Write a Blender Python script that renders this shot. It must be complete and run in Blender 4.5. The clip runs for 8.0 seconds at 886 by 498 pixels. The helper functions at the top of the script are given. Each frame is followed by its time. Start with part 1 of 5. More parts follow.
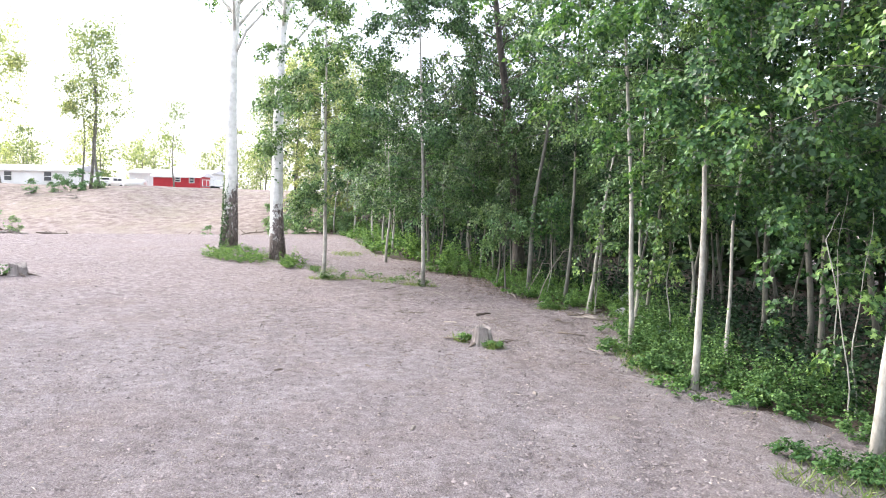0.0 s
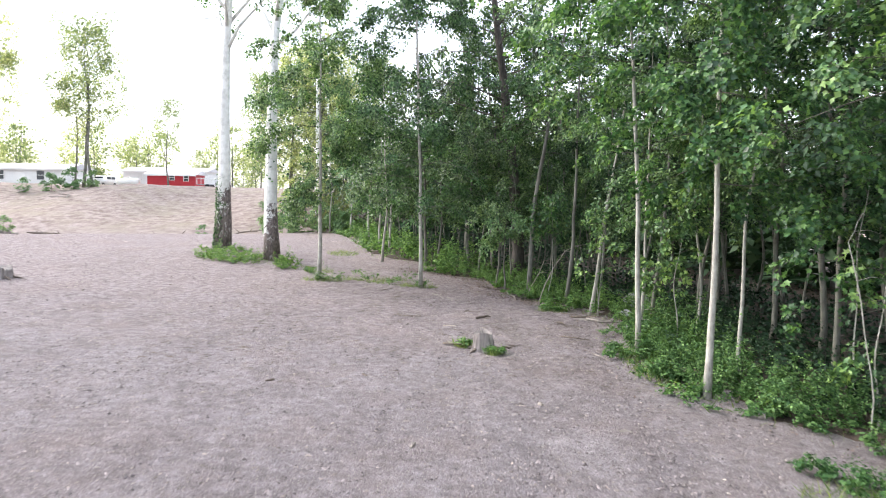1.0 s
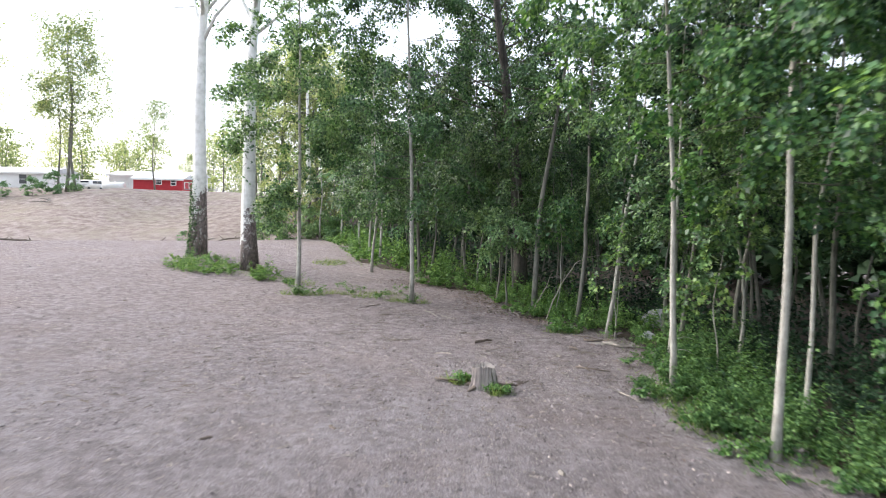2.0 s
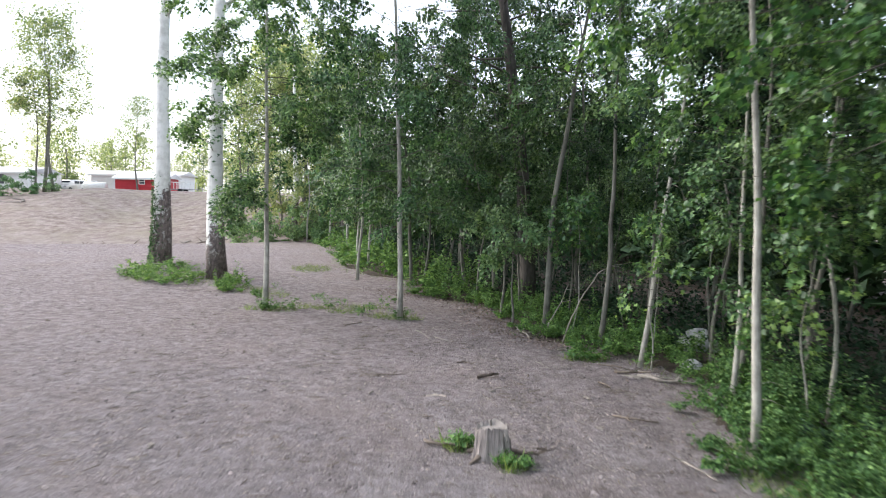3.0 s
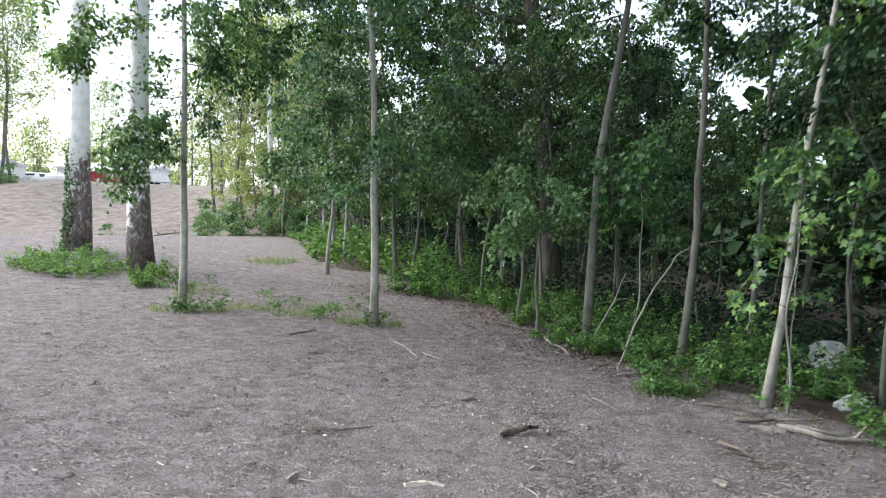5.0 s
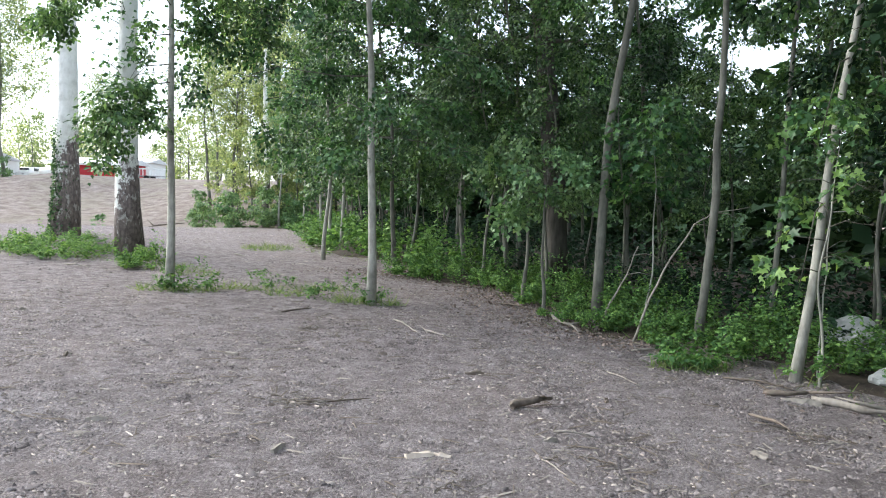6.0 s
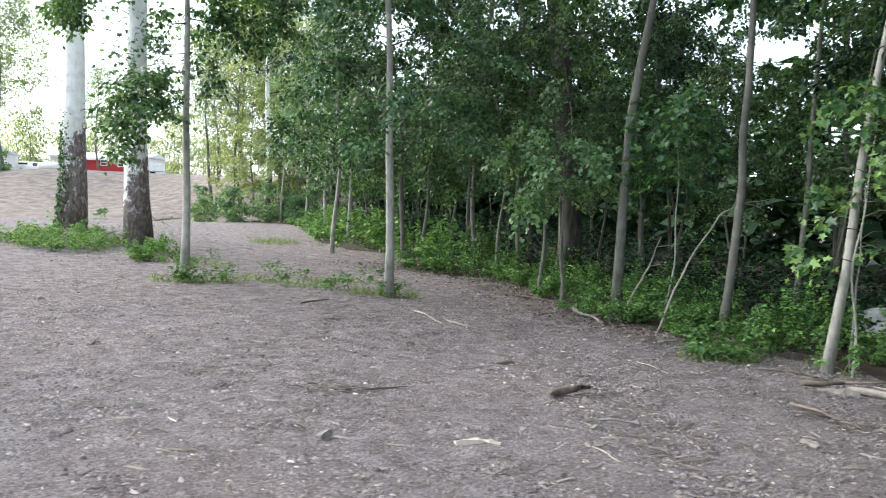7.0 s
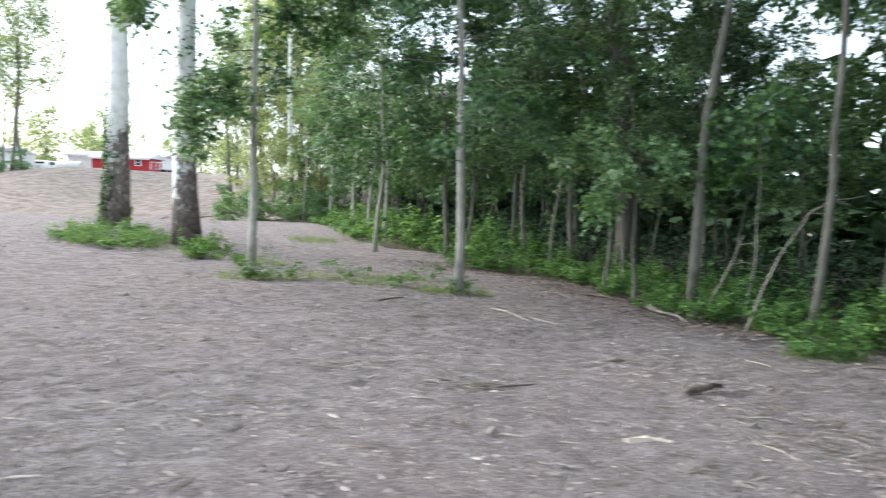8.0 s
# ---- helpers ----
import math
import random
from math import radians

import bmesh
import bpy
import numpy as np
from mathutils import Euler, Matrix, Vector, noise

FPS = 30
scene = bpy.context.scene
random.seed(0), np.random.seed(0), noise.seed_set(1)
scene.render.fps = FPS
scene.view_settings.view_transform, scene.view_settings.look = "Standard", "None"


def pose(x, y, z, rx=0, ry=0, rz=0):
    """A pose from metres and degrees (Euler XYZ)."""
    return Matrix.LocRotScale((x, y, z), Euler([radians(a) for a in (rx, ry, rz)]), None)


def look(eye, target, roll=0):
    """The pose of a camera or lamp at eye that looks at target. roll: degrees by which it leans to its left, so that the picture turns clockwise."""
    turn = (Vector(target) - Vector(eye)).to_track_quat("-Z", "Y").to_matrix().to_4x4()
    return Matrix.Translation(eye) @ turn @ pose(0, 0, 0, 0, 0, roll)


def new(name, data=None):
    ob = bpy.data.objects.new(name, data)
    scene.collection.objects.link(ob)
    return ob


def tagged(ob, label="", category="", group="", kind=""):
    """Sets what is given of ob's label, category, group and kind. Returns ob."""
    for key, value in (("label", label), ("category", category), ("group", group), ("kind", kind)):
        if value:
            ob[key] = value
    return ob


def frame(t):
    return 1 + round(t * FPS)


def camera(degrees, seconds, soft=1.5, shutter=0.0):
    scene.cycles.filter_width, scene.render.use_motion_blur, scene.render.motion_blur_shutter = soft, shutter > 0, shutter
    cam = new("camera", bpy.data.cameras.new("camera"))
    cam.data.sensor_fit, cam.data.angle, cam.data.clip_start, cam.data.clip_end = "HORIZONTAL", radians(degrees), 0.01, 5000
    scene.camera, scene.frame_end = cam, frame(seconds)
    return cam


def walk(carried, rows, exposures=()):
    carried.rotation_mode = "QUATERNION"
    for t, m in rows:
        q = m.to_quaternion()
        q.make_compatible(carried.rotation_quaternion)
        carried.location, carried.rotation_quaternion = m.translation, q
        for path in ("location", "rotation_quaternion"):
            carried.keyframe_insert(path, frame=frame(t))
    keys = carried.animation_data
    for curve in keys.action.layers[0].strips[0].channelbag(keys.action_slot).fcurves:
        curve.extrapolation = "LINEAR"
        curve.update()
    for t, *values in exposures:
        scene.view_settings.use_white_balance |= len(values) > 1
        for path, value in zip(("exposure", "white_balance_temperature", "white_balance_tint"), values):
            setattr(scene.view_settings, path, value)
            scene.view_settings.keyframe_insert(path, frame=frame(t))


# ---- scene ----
cam = camera(63.3, 8.0, soft=1.0, shutter=0.65)
PATH = [
    (0, (0.334, 0.533, 2.939), (0.291, 2.528, 2.806), 1.2),
    (0.5, (0.303, 0.601, 2.95), (0.266, 2.596, 2.812), 1.2),
    (1, (0.266, 1.123, 2.999), (0.233, 3.118, 2.858), 1.0),
    (1.5, (0.266, 2.207, 3.057), (0.238, 4.202, 2.919), 0.8),
    (1.7, (0.276, 2.786, 3.022), (0.248, 4.782, 2.89), 1.0),
    (2.8, (0.318, 6.563, 2.857), (0.3, 8.559, 2.738), 1.1),
    (3, (0.318, 7.18, 2.877), (0.303, 9.176, 2.755), 1.0),
    (3.5, (0.326, 9.021, 2.75), (0.315, 11.018, 2.635), 1.0),
    (4, (0.323, 10.615, 2.659), (0.318, 12.612, 2.546), 1.0),
    (4.5, (0.297, 11.838, 2.4), (0.299, 13.835, 2.289), 1.1),
    (5.8, (0.197, 13.192, 1.653), (0.212, 15.189, 1.541), 1.4),
    (6, (0.209, 13.241, 1.63), (0.223, 15.238, 1.514), 1.2),
    (6.5, (0.123, 13.284, 1.564), (0.142, 15.28, 1.445), 1.3),
    (7, (-0.134, 13.317, 1.531), (-0.111, 15.313, 1.407), 1.4),
    (7.5, (-0.576, 13.357, 1.483), (-0.55, 15.353, 1.361), 1.5),
    (7.8, (-0.925, 13.378, 1.473), (-0.894, 15.374, 1.350), 1.5),
    (7.9, (-1.048, 13.385, 1.470), (-1.019, 15.381, 1.346), 1.5),
    (8, (-1.171, 13.392, 1.467), (-1.164, 15.388, 1.342), 1.5),
]
EXPOSURES = [(0.0, 2.3, 6350, 14), (1.5, 1.94, 6300, 12), (3.0, 1.68, 6200, 11), (4.5, 1.74, 6100, 8), (6.5, 1.86, 6050, 5), (8.0, 1.93, 6050, 5)]
walk(cam, [(t, look(eye, target, roll)) for t, eye, target, roll in PATH], EXPOSURES)

# ---- light: an evening sun behind an even veil of thin cloud ----
SUN_EL, SUN_AZ = radians(36), radians(-66)
world = bpy.data.worlds.new("world")
scene.world = world
world.use_nodes = True
wn = world.node_tree.nodes
sky = wn.new("ShaderNodeTexSky")
sky.sky_type, sky.sun_disc = "NISHITA", False
sky.sun_elevation, sky.sun_rotation = SUN_EL, SUN_AZ
sky.air_density, sky.dust_density, sky.ozone_density = 1.0, 3.0, 1.5
veil = wn.new("ShaderNodeMix")
veil.data_type = "RGBA"
veil.inputs[0].default_value = 0.6
veil.inputs[7].default_value = (4.0, 4.05, 4.2, 1)
world.node_tree.links.new(sky.outputs[0], veil.inputs[6])
world.node_tree.links.new(veil.outputs[2], wn["Background"].inputs[0])
wn["Background"].inputs[1].default_value = 0.15
sun = new("sun", bpy.data.lights.new("sun", "SUN"))
sun.data.energy, sun.data.angle, sun.data.color = 1.5, radians(50), (1.0, 0.93, 0.84)
sun_way = Vector((math.sin(SUN_AZ) * math.cos(SUN_EL), math.cos(SUN_AZ) * math.cos(SUN_EL), math.sin(SUN_EL)))
sun.matrix_world = look(sun_way * 60, (0, 0, 0))


# ---- materials ----
def nodes_of(name, rough=0.8, spec=0.3):
    m = bpy.data.materials.new(name)
    m.use_nodes = True
    n, l = m.node_tree.nodes, m.node_tree.links
    b = n["Principled BSDF"]
    b.inputs["Roughness"].default_value = rough
    b.inputs["Specular IOR Level"].default_value = spec
    return m, n, l, b


def tex(n, l, scale, detail=6, rough=0.6, coords=None, stretch=None):
    t = n.new("ShaderNodeTexNoise")
    t.inputs["Scale"].default_value, t.inputs["Detail"].default_value, t.inputs["Roughness"].default_value = scale, detail, rough
    c = n.new("ShaderNodeTexCoord")
    out = c.outputs["Object"]
    if stretch:
        mp = n.new("ShaderNodeMapping")
        mp.inputs["Scale"].default_value = stretch
        l.new(out, mp.inputs[0])
        out = mp.outputs[0]
    l.new(out, t.inputs["Vector"])
    return t.outputs["Fac"]


def ramp(n, l, fac, stops):
    r = n.new("ShaderNodeValToRGB")
    while len(r.color_ramp.elements) < len(stops):
        r.color_ramp.elements.new(0.5)
    for e, (p, c) in zip(r.color_ramp.elements, stops):
        e.position, e.color = p, (*c, 1)
    l.new(fac, r.inputs[0])
    return r.outputs[0]


def mix(n, l, fac, a, b, how="MIX"):
    x = n.new("ShaderNodeMix")
    x.data_type, x.blend_type = "RGBA", how
    for sock, v in ((x.inputs[0], fac), (x.inputs[6], a), (x.inputs[7], b)):
        if isinstance(v, (int, float)):
            sock.default_value = v
        elif isinstance(v, tuple):
            sock.default_value = (*v, 1)
        else:
            l.new(v, sock)
    return x.outputs[2]


def relief(n, l, b, fac, strength, distance):
    u = n.new("ShaderNodeBump")
    u.inputs["Strength"].default_value, u.inputs["Distance"].default_value = strength, distance
    l.new(fac, u.inputs["Height"])
    l.new(u.outputs[0], b.inputs["Normal"])


def speckled(name, dark, light, scale=12, rough=0.8, bump=0.3, dist=0.02, spec=0.3, stretch=None, island=0.0):
    m, n, l, b = nodes_of(name, rough, spec)
    f = tex(n, l, scale, stretch=stretch)
    c = ramp(n, l, f, [(0.3, dark), (0.7, light)])
    big = tex(n, l, scale * 0.13, 3)
    c = mix(n, l, 0.5, c, ramp(n, l, big, [(0.3, tuple(v * 0.7 for v in dark)), (0.7, light)]))
    if island:
        g = n.new("ShaderNodeNewGeometry")
        h = n.new("ShaderNodeHueSaturation")
        mr = n.new("ShaderNodeMapRange")
        mr.inputs[3].default_value, mr.inputs[4].default_value = 1 - island, 1 + island
        l.new(g.outputs["Random Per Island"], mr.inputs[0])
        l.new(mr.outputs[0], h.inputs["Value"])
        l.new(c, h.inputs["Color"])
        c = h.outputs[0]
    l.new(c, b.inputs["Base Color"])
    relief(n, l, b, f, bump, dist)
    return m


def leaf_material(name, dark, mid, light, glow=0.24, rough=0.42, tree_shift=0.3, gloss=0.5):
    """Thin leaves: each its own green, a shift from tree to tree, light passing through."""
    m, n, l, b = nodes_of(name, rough, gloss)
    g, o = n.new("ShaderNodeNewGeometry"), n.new("ShaderNodeObjectInfo")
    c = ramp(n, l, g.outputs["Random Per Island"], [(0.0, tuple(0.8 * v for v in dark)), (0.5, mid), (0.88, light), (1.0, tuple(1.15 * v for v in light))])
    h = n.new("ShaderNodeHueSaturation")
    mr = n.new("ShaderNodeMapRange")
    mr.inputs[3].default_value, mr.inputs[4].default_value = 1 - tree_shift, 1 + tree_shift
    l.new(o.outputs["Random"], mr.inputs[0])
    l.new(mr.outputs[0], h.inputs["Value"])
    mh = n.new("ShaderNodeMapRange")
    mh.inputs[3].default_value, mh.inputs[4].default_value = 0.515, 0.475
    l.new(o.outputs["Random"], mh.inputs[0])
    l.new(mh.outputs[0], h.inputs["Hue"])
    l.new(c, h.inputs["Color"])
    l.new(h.outputs[0], b.inputs["Base Color"])
    tr, ms = n.new("ShaderNodeBsdfTranslucent"), n.new("ShaderNodeMixShader")
    y = mix(n, l, 1.0, h.outputs[0], (1.35, 1.3, 0.75), "MULTIPLY")
    l.new(y, tr.inputs[0])
    ms.inputs[0].default_value = glow
    l.new(b.outputs[0], ms.inputs[1])
    l.new(tr.outputs[0], ms.inputs[2])
    l.new(ms.outputs[0], n["Material Output"].inputs[0])
    return m


def soil_material():
    m, n, l, b = nodes_of("bare_soil", 0.95, 0.15)
    fine, mid, big, huge = tex(n, l, 38, 8, 0.7), tex(n, l, 5.5, 6, 0.65), tex(n, l, 0.55, 4), tex(n, l, 0.09, 3)
    grain = tex(n, l, 110, 5, 0.7)
    c = ramp(n, l, mid, [(0.36, (0.168, 0.147, 0.151)), (0.48, (0.298, 0.27, 0.283)), (0.62, (0.455, 0.422, 0.443))])
    c = mix(n, l, 0.4, c, ramp(n, l, big, [(0.36, (0.228, 0.201, 0.206)), (0.64, (0.367, 0.34, 0.357))]))
    drag = tex(n, l, 1.6, 5, 0.6, stretch=(1.0, 0.3, 1.0))
    c = mix(n, l, 0.2, c, ramp(n, l, drag, [(0.38, (0.198, 0.171, 0.17)), (0.5, (0.298, 0.267, 0.271)), (0.62, (0.425, 0.392, 0.4))]))
    red = tex(n, l, 0.4, 5, 0.65)
    c = mix(n, l, ramp(n, l, red, [(0.48, (0, 0, 0)), (0.68, (0.45, 0.45, 0.45))]), c, (0.275, 0.22, 0.205))
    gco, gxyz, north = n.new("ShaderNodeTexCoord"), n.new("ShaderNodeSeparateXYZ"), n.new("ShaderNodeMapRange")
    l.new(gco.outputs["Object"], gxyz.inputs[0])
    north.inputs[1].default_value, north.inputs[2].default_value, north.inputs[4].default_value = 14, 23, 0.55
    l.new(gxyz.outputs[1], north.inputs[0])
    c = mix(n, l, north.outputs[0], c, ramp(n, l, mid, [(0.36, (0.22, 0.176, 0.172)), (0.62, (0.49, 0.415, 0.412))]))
    c = mix(n, l, 1.0, c, ramp(n, l, fine, [(0.37, (0.66, 0.64, 0.63)), (0.5, (1.0, 1.0, 1.0)), (0.62, (1.4, 1.4, 1.4))]), "MULTIPLY")
    c = mix(n, l, 1.0, c, ramp(n, l, grain, [(0.38, (0.68, 0.67, 0.67)), (0.5, (1.0, 1.0, 1.0)), (0.62, (1.35, 1.35, 1.35))]), "MULTIPLY")
    # bits of bark and splinters trodden into the surface
    for scale, cut, pale in ((52, 0.8, (0.52, 0.48, 0.43)), (71, 0.72, (0.46, 0.42, 0.385)), (64, 0.84, (0.16, 0.138, 0.128)), (95, 0.6, (0.42, 0.38, 0.35))):
        v = n.new("ShaderNodeTexVoronoi")
        v.inputs["Scale"].default_value = scale
        v.distance = "MANHATTAN"
        co = n.new("ShaderNodeTexCoord")
        mp = n.new("ShaderNodeMapping")
        mp.inputs["Rotation"].default_value = (0, 0, scale * 0.37)
        mp.inputs["Scale"].default_value = (1, 0.2, 1)
        l.new(co.outputs["Object"], mp.inputs[0])
        l.new(mp.outputs[0], v.inputs["Vector"])
        sep = n.new("ShaderNodeSeparateColor")
        l.new(v.outputs["Color"], sep.inputs[0])
        chosen = ramp(n, l, sep.outputs[0], [(cut, (0, 0, 0)), (cut + 0.01, (1, 1, 1))])
        near = ramp(n, l, v.outputs["Distance"], [(0.3, (1, 1, 1)), (0.38, (0, 0, 0))])
        c = mix(n, l, mix(n, l, 1.0, chosen, near, "MULTIPLY"), c, pale)
    # redder clay where the bank was cut, with straw-coloured dead grass in streaks
    co = n.new("ShaderNodeTexCoord")
    xyz = n.new("ShaderNodeSeparateXYZ")
    l.new(co.outputs["Object"], xyz.inputs[0])
    far = n.new("ShaderNodeMapRange")
    far.inputs[1].default_value, far.inputs[2].default_value = 48, 62
    l.new(xyz.outputs[1], far.inputs[0])
    clay = ramp(n, l, tex(n, l, 1.3, 8, 0.7), [(0.36, (0.24, 0.19, 0.165)), (0.5, (0.37, 0.305, 0.275)), (0.64, (0.5, 0.43, 0.395))])
    streak = tex(n, l, 0.35, 6, 0.65, stretch=(0.7, 0.6, 1.0))
    cover = ramp(n, l, streak, [(0.46, (0, 0, 0)), (0.68, (0.6, 0.6, 0.6))])
    clay = mix(n, l, cover, clay, ramp(n, l, fine, [(0.3, (0.27, 0.24, 0.17)), (0.7, (0.46, 0.42, 0.32))]))
    c = mix(n, l, far.outputs[0], c, clay)
    c = mix(n, l, 1.0, c, (0.745, 0.745, 0.742), "MULTIPLY")
    l.new(c, b.inputs["Base Color"])
    add = n.new("ShaderNodeMath")
    add.operation = "ADD"
    l.new(fine, add.inputs[0])
    l.new(mid, add.inputs[1])
    relief(n, l, b, add.outputs[0], 0.9, 0.1)
    return m


def sycamore_material():
    """White smooth bark above; brown flaking plates low on the stem."""
    m, n, l, b = nodes_of("sycamore_bark", 0.75, 0.25)
    white = ramp(n, l, tex(n, l, 3.5, 5), [(0.3, (0.5, 0.5, 0.46)), (0.5, (0.68, 0.68, 0.64)), (0.75, (0.8, 0.8, 0.77))])
    v = n.new("ShaderNodeTexVoronoi")
    v.inputs["Scale"].default_value = 14
    co, mp = n.new("ShaderNodeTexCoord"), n.new("ShaderNodeMapping")
    mp.inputs["Scale"].default_value = (1, 1, 0.45)
    l.new(co.outputs["Object"], mp.inputs[0])
    l.new(mp.outputs[0], v.inputs["Vector"])
    plates = ramp(n, l, v.outputs["Distance"], [(0.1, (0.25, 0.205, 0.19)), (0.5, (0.15, 0.12, 0.11)), (0.9, (0.055, 0.043, 0.039))])
    plates = mix(n, l, 0.35, plates, ramp(n, l, tex(n, l, 30, 6), [(0.35, (0.06, 0.048, 0.043)), (0.7, (0.27, 0.23, 0.21))]))
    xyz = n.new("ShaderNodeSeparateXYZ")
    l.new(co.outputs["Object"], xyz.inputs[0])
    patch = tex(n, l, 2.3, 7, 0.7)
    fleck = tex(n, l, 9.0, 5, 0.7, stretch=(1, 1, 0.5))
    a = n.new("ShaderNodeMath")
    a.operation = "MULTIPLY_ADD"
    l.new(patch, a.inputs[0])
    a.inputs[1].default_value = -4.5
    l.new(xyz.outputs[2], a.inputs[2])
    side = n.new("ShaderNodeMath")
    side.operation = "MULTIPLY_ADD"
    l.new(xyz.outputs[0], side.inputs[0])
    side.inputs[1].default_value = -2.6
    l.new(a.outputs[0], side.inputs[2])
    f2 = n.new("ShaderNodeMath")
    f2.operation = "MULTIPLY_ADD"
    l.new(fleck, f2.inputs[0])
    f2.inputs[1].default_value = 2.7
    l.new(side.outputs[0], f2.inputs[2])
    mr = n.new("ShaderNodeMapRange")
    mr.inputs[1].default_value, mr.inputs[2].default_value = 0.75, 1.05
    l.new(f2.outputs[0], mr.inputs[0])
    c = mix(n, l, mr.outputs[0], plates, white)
    sparse = ramp(n, l, fleck, [(0.57, (0, 0, 0)), (0.6, (1, 1, 1))])
    c = mix(n, l, mix(n, l, 1.0, sparse, mix(n, l, mr.outputs[0], (0.75, 0.75, 0.75), (0.12, 0.12, 0.12)), "MULTIPLY"), c, mix(n, l, mr.outputs[0], (0.42, 0.4, 0.37), (0.4, 0.39, 0.35)))
    l.new(c, b.inputs["Base Color"])
    relief(n, l, b, v.outputs["Distance"], 0.5, 0.03)
    return m


SOIL = soil_material()
SYCAMORE = sycamore_material()
PALE_BARK = speckled("pale_sapling_bark", (0.18, 0.175, 0.148), (0.5, 0.485, 0.425), 22, 0.8, 0.35, 0.01, stretch=(1, 1, 0.35))
GREY_BARK = speckled("grey_bark", (0.065, 0.064, 0.052), (0.23, 0.225, 0.19), 20, 0.9, 0.5, 0.015, stretch=(1, 1, 0.25))
DARK_BARK = speckled("furrowed_dark_bark", (0.022, 0.02, 0.017), (0.14, 0.127, 0.112), 16, 0.95, 0.9, 0.03, stretch=(1, 1, 0.16))
LIMB_BARK = speckled("dark_twig_bark", (0.05, 0.046, 0.038), (0.15, 0.14, 0.115), 24, 0.9, 0.3, 0.006)
OLD_WOOD = speckled("weathered_wood", (0.12, 0.105, 0.09), (0.36, 0.325, 0.285), 18, 0.9, 0.6, 0.012, stretch=(1, 1, 0.2))
CUT_WOOD = speckled("sawn_stump_top", (0.17, 0.15, 0.135), (0.42, 0.385, 0.35), 14, 0.85, 0.4, 0.01)
DEAD_WOOD = speckled("dead_brown_wood", (0.07, 0.055, 0.045), (0.2, 0.165, 0.135), 20, 0.9, 0.6, 0.01)
PALE_WOOD = speckled("bare_pale_wood", (0.18, 0.16, 0.137), (0.37, 0.335, 0.29), 25, 0.8, 0.3, 0.005)
ROCK = speckled("pale_rock", (0.26, 0.265, 0.255), (0.58, 0.59, 0.575), 7, 0.9, 0.6, 0.03)
CHIPS = speckled("wood_chips", (0.13, 0.108, 0.095), (0.43, 0.38, 0.34), 3, 0.9, 0.1, 0.003, spec=0.1, island=0.55)
CRUMB = speckled("loose_soil", (0.115, 0.099, 0.097), (0.255, 0.227, 0.225), 3, 0.95, 0.1, 0.003, spec=0.1, island=0.5)
LITTER = speckled("brown_leaf_litter", (0.11, 0.084, 0.072), (0.27, 0.21, 0.18), 4, 0.9, 0.1, 0.003, island=0.6)
LEAF = leaf_material("woodland_leaves", (0.028, 0.071, 0.028), (0.066, 0.149, 0.055), (0.16, 0.28, 0.108), 0.32, 0.42, gloss=0.45)
# LEAF greens taken darker, to paint in the shade of the canopy
LEAF_WOOD = leaf_material("darkened_wood_leaves", (0.019, 0.05, 0.019), (0.043, 0.101, 0.035), (0.118, 0.208, 0.077), 0.24, 0.45, gloss=0.4)
LEAF_FRESH = leaf_material("fresh_maple_leaves", (0.026, 0.075, 0.03), (0.062, 0.155, 0.055), (0.165, 0.3, 0.09), 0.32, 0.42, gloss=0.45)
# lightened greens imitate open-sky light falling on the outer leaves
LEAF_BRIGHT = leaf_material("brightened_edge_leaves", (0.065, 0.145, 0.06), (0.115, 0.23, 0.095), (0.21, 0.345, 0.155), 0.3, tree_shift=0.1)
# the shade under the canopy is put into these darkened greens
LEAF_SHADE = leaf_material("shade_toned_leaves", (0.012, 0.03, 0.015), (0.022, 0.054, 0.026), (0.045, 0.09, 0.042), 0.1, 0.7, gloss=0.2)
LEAF_WEED = leaf_material("weed_leaves", (0.045, 0.108, 0.034), (0.085, 0.19, 0.056), (0.175, 0.315, 0.09), 0.28, 0.6, gloss=0.25)
LEAF_HERB = leaf_material("herb_leaves", (0.03, 0.078, 0.028), (0.066, 0.15, 0.05), (0.148, 0.27, 0.09), 0.26, 0.6, gloss=0.2)
# far greens lightened: glare and backlight are put into the leaf colour
LEAF_FAR = leaf_material("glare_toned_far_leaves", (0.14, 0.2, 0.1), (0.21, 0.28, 0.14), (0.33, 0.39, 0.2), 0.55)
GRASS = leaf_material("grass_blades", (0.06, 0.12, 0.03), (0.1, 0.18, 0.045), (0.2, 0.26, 0.1), 0.35)
WHITE_PAINT = speckled("white_siding", (0.72, 0.72, 0.7), (0.82, 0.82, 0.8), 2, 0.6, 0.1, 0.005)
RED_PAINT = speckled("red_siding", (0.42, 0.025, 0.035), (0.52, 0.04, 0.05), 2, 0.55, 0.1, 0.005)
ROOFING = speckled("pale_roof_sheet", (0.5, 0.5, 0.5), (0.66, 0.66, 0.66), 3, 0.5, 0.1, 0.005)
GREY_ROOF = speckled("grey_shingle_roof", (0.4, 0.4, 0.41), (0.56, 0.56, 0.57), 4, 0.8, 0.2, 0.01)
RUBBER = speckled("black_rubber", (0.02, 0.02, 0.02), (0.04, 0.04, 0.04), 8, 0.9)
STEEL = speckled("grey_steel", (0.25, 0.25, 0.25), (0.4, 0.4, 0.4), 8, 0.45)
GLASS, gn, gl, gb = nodes_of("dark_window_glass", 0.05, 0.6)
gb.inputs["Base Color"].default_value = (0.03, 0.035, 0.04, 1)

